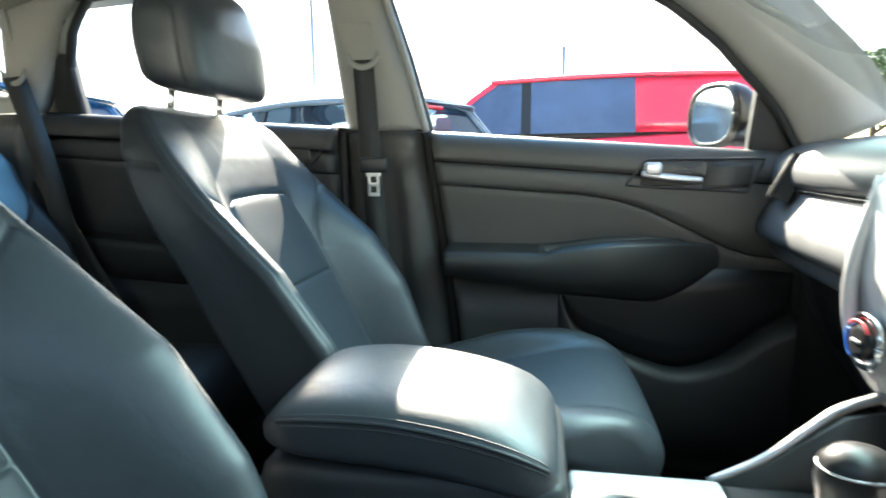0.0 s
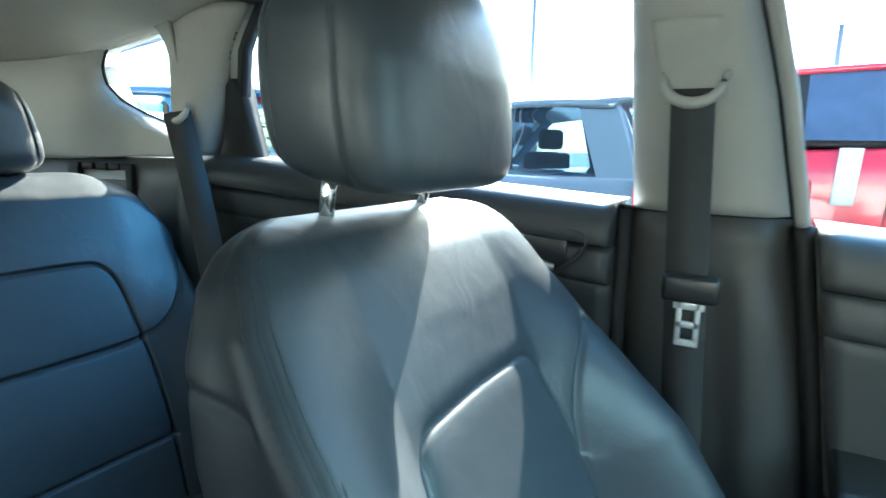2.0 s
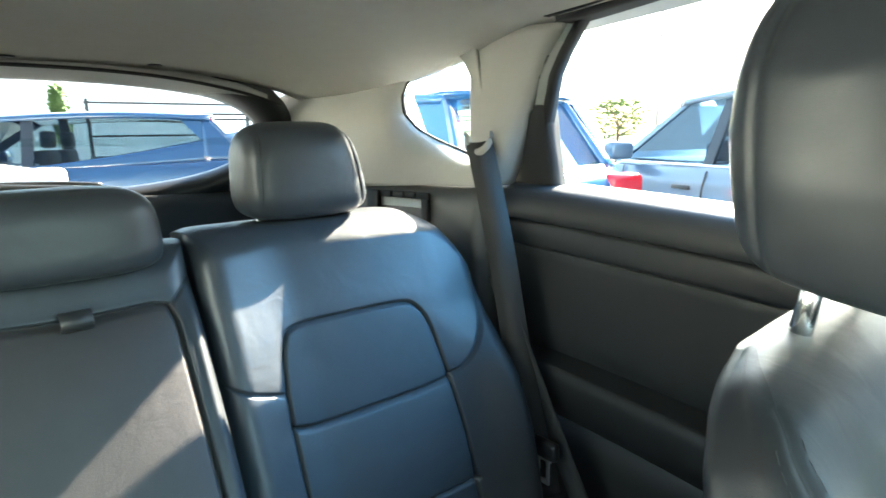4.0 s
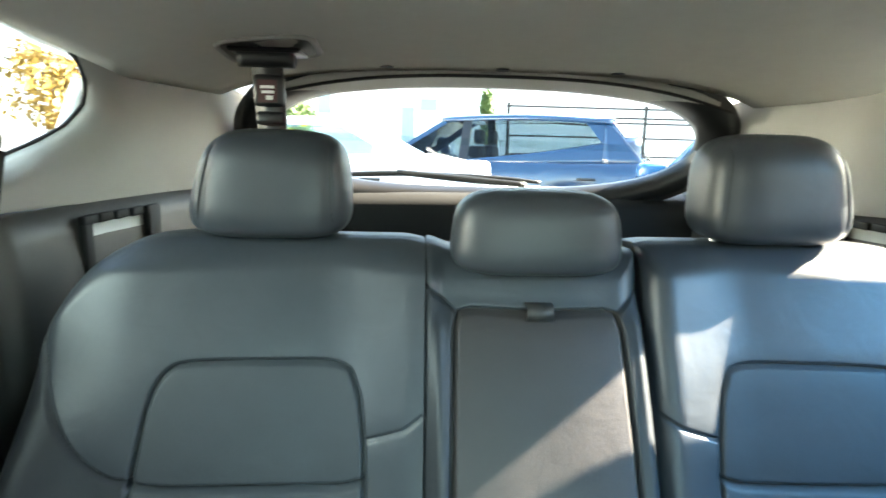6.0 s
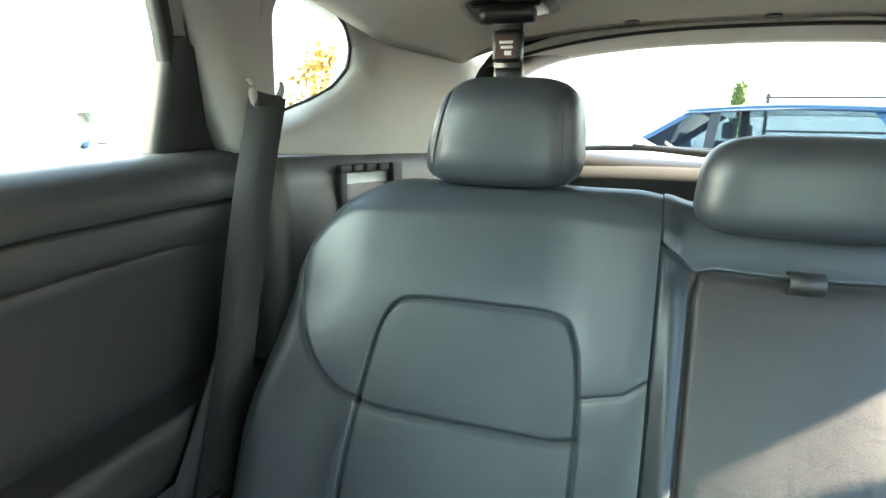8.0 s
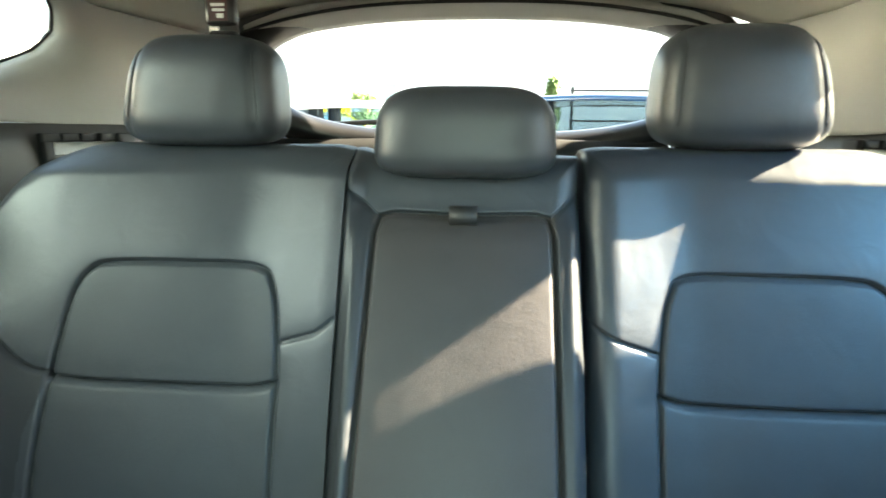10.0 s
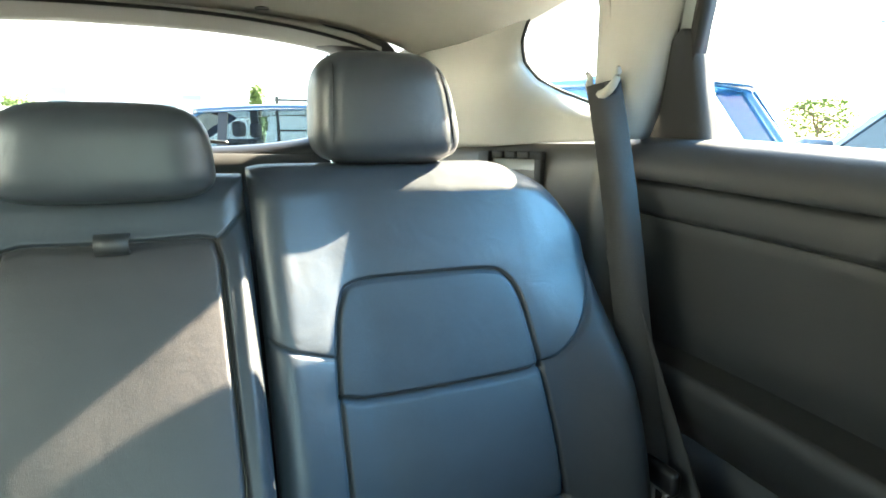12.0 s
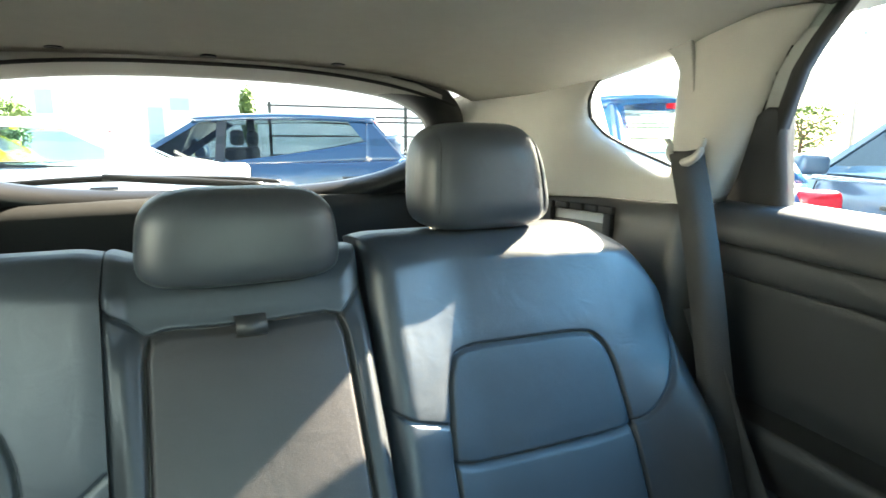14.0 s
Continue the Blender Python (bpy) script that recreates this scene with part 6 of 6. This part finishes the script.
parked_car("van", "yellow van parked beyond the white sedan", (3.9, -10.3), 180, YELLOW, 4.6, 1.9, 1.47, (0.86, 0.74, 0.05, 0.0), bonnet_z=1.1, belt=1.1, pillars=(0.5,), solid_rear=0.4)
parked_car("hatchback", "blue hatchback parked in the next bay", (-2.72, -3.42), -90, paint("sky_paint", (0.02, 0.10, 0.24)), 3.9, 1.7, 1.5, (0.74, 0.56, 0.12, 0.03), pillars=(0.46,))
RENDER_WALL = material("white_render", (0.8, 0.79, 0.76), 0.9, grain=0.3, scale=30, vary=0.05)
PANE = material("building_pane", (0.2, 0.3, 0.36), 0.08, spec=0.8, vary=0.1)
FRAME = material("window_frame", (0.5, 0.5, 0.5), 0.5)
ROOFING = material("roof_sheet", (0.5, 0.5, 0.5), 0.5, grain=0.3, scale=20)


def building(label, x0, x1, y0, y1, h, windows, door, axis):
    """A rendered building with framed windows and a door on the wall that faces the yard."""
    root = thing("building", label, "building", "yard buildings")
    part("wall", box(x0, x1, y0, y1, 0, h, 0.02), RENDER_WALL, root, smooth=False)
    part("roof", box(x0 - 0.3, x1 + 0.3, y0 - 0.3, y1 + 0.3, h, h + 0.25, 0.03), ROOFING, root, smooth=False)
    for a, b, z0, z1 in windows + ([door] if door else []):
        name = "door" if (a, b, z0, z1) == door else "window"
        if axis == "y":
            fr = part(name, box(a - 0.06, b + 0.06, y1 - 0.02, y1 + 0.05, z0 - 0.06, z1 + 0.06, 0.01), FRAME, root, smooth=False)
            part("pane", box(a, b, y1 + 0.045, y1 + 0.06, z0, z1, 0.0), PANE, fr, smooth=False)
        else:
            fr = part(name, box(x0 - 0.05, x0 + 0.02, a - 0.06, b + 0.06, z0 - 0.06, z1 + 0.06, 0.01), FRAME, root, smooth=False)
            part("pane", box(x0 - 0.06, x0 - 0.045, a, b, z0, z1, 0.0), PANE, fr, smooth=False)


building("long white rendered building with small windows", -12, 16, -30, -23, 6, [(-0.55, 0.1, 2.4, 2.85), (3.7, 4.2, 2.2, 3.0), (7.4, 8.4, 2.2, 3.0)], (0.35, 0.85, 0.0, 2.5), "y")
building("white low building with a window band", 12.5, 20, -16, 8, 4.2, [(-5.5, -2.6, 2.1, 2.7), (-14.5, -7, 1.7, 2.2), (0, 3, 2.1, 2.7)], None, "x")


def fence():
    root = thing("fence", "dark metal rail fence behind the parked cars", "fence")
    for k in range(5):
        x = -1.8 - 3.05 * k
        part("post", box(x - 0.03, x + 0.03, -12.03, -11.97, 0, 2.1, 0.005), BLACK, root, smooth=False)
    for z in (0.5, 1.0, 1.4, 1.72, 1.83, 2.03):
        part("rail", box(-14.1, -1.75, -12.02, -11.98, z - 0.02, z + 0.02, 0.005), BLACK, root, smooth=False)


fence()
LEAF = material("leaves", (0.10, 0.16, 0.05), 0.6, vary=0.4, scale=300)
LEAF_WARM = material("autumn_leaves", (0.22, 0.14, 0.03), 0.6, vary=0.5, scale=300)
BARK = material("bark", (0.12, 0.09, 0.06), 0.9, grain=0.8, scale=80)


def tree(at, h, r, leaf, label, seed, name="tree"):
    rnd = random.Random(seed)
    root = thing(name, label, "tree", "yard trees")
    x, y = at
    part("trunk", tube([(x, y, 0), (x + 0.05 * h * rnd.uniform(-1, 1), y, h * 0.4), (x, y, h * 0.8)], [h * 0.03, h * 0.02, h * 0.008], n=14, seg=10), BARK, root)
    for k in range(6):
        a = rnd.uniform(0, 6.28)
        part("limb", tube([(x, y, h * (0.35 + 0.07 * k)), (x + 0.5 * r * math.cos(a), y + 0.5 * r * math.sin(a), h * (0.5 + 0.07 * k)), (x + 0.85 * r * math.cos(a), y + 0.85 * r * math.sin(a), h * (0.58 + 0.06 * k))], [h * 0.014, h * 0.009, h * 0.004], n=10, seg=6), BARK, root)
    verts, faces = [], []
    for _ in range(2400):
        a, q = rnd.uniform(0, 6.28), rnd.random() ** 0.5
        cz = rnd.uniform(-1, 1)
        lump = 0.75 + 0.35 * noise.noise(Vector((math.cos(a) * 1.6, math.sin(a) * 1.6, cz * 1.6 + seed)))
        c = Vector((x + r * q * lump * math.cos(a) * math.sqrt(1 - cz * cz * 0.8), y + r * q * lump * math.sin(a) * math.sqrt(1 - cz * cz * 0.8), h * 0.68 + cz * h * 0.32 * lump))
        u = Vector((rnd.gauss(0, 1), rnd.gauss(0, 1), rnd.gauss(0, 1))).normalized()
        v = u.orthogonal().normalized()
        sz = rnd.uniform(0.05, 0.13) * h / 4
        i = len(verts)
        verts += [c - u * sz, c + v * sz * 0.5, c + u * sz, c - v * sz * 0.5]
        faces.append((i, i + 1, i + 2, i + 3))
    me = bpy.data.meshes.new("crown")
    me.from_pydata([tuple(v) for v in verts], [], faces)
    me.materials.append(leaf)
    ob = new("crown", me)
    ob.parent = root


tree((-2.2, -19.5), 3.05, 0.34, LEAF, "narrow green tree by the building", 1)
tree((4.2, -19.0), 2.6, 0.8, LEAF, "small spreading green shrub tree", 2)
tree((6.2, -9.9), 3.0, 1.3, LEAF_WARM, "yellow-brown leaved tree at the kerb", 3)
tree((-18.5, -11.6), 2.7, 1.6, LEAF, "green tree across the yard", 4)
tree((-23, -9), 2.6, 1.7, LEAF, "green tree across the yard", 5)
tree((-30, 14), 6.2, 2.6, LEAF, "green tree far across the road", 6)
tree((-31, 17.5), 6.4, 2.6, LEAF, "green tree far across the road", 7)


def pole(x, y, h, r=0.05):
    root = thing("light_pole", "thin grey steel pole", "pole", "yard poles")
    part("shaft", rod((x, y, 0), (x, y, h), r), SILVER, root)
    part("base", box(x - 0.15, x + 0.15, y - 0.15, y + 0.15, 0, 0.08, 0.01), SILVER, root)


for x, y, h in ((-13, -4.2, 5.0), (-15, -8.0, 6.5), (-12, 1.7, 3.4)):
    pole(x, y, h)
wire = thing("overhead_wire", "dark overhead cable between poles", "cable")
part("cable", tube([(-13, -12, 4.3), (-13.2, -4, 3.2), (-13.5, 4, 3.0)], 0.012, n=30, seg=6), BLACK, wire)
part("cable", tube([(-20, -14, 7.5), (-16, 0, 5.5), (-14, 2.2, 3.0)], 0.012, n=30, seg=6), BLACK, wire)


def motorbike(x, y):
    root = thing("motorbike", "parked motor scooter with a red top box", "motorbike")
    for dy in (-0.62, 0.62):
        bm = bmesh.new()
        bmesh.ops.create_cone(bm, cap_ends=True, segments=28, radius1=0.28, radius2=0.28, depth=0.1)
        part("wheel", moved(bm, Matrix.Translation((x, y + dy, 0.28)) @ Matrix.Rotation(math.pi / 2, 4, "Y")), TYRE, root)
    part("frame", tube([(x, y - 0.55, 0.35), (x, y - 0.2, 0.35), (x, y + 0.3, 0.5), (x, y + 0.5, 0.95)], [0.05, 0.12, 0.1, 0.05], n=24, seg=10), WHITE, root)
    part("saddle", box(x - 0.13, x + 0.13, y - 0.55, y + 0.15, 0.68, 0.8, 0.05, 3), BLACK, root)
    part("tank", box(x - 0.15, x + 0.15, y - 0.5, y + 0.1, 0.42, 0.7, 0.08, 3), WHITE, root)
    part("top_box", box(x - 0.2, x + 0.2, y - 0.95, y - 0.55, 0.78, 1.12, 0.05, 3), RED, root)
    part("windshield", box(x - 0.2, x + 0.2, y + 0.5, y + 0.53, 0.95, 1.35, 0.01), CAR_GLASS, root)
    part("handlebar", rod((x - 0.33, y + 0.45, 1.02), (x + 0.33, y + 0.45, 1.02), 0.016), BLACK, root)


motorbike(6.0, -4.4)
LINE = material("line_paint", (0.75, 0.72, 0.6), 0.8, vary=0.15)
for x0, x1, y0, y1 in ((7.6, 7.72, -9, 6), (6.2, 9.4, -5.3, -5.18), (1.1, 1.22, -4.2, 1.0), (-1.9, -1.78, -4.2, 1.0), (-6.0, 6.0, -4.3, -4.18)):
    tagged(finish("bay_line", box(x0, x1, y0, y1, 0.0, 0.006, 0.0), LINE, smooth=False), "painted parking line on the asphalt", "road marking", "bay lines", "structure")


def reflection_sheet():
    # white sheet added at the van's side to imitate a reflection in the window
    root = thing("reflection_sheet", "white sheet standing in for a reflection in the side window", "sheet")
    rows = [[Vector((-5.535 + 0.01 * math.sin(9 * z + 4 * y), 1.36 + 0.16 * u + 0.05 * (z - 0.82), z)) for u in np.linspace(0, 1, 8) for y in (u,)] for z in np.linspace(0.82, 1.28, 14)]
    part("sheet", slab(rows, lambda p: (-0.004, 0, 0)), material("paper", (0.78, 0.78, 0.76), 0.7, vary=0.05), root)


reflection_sheet()
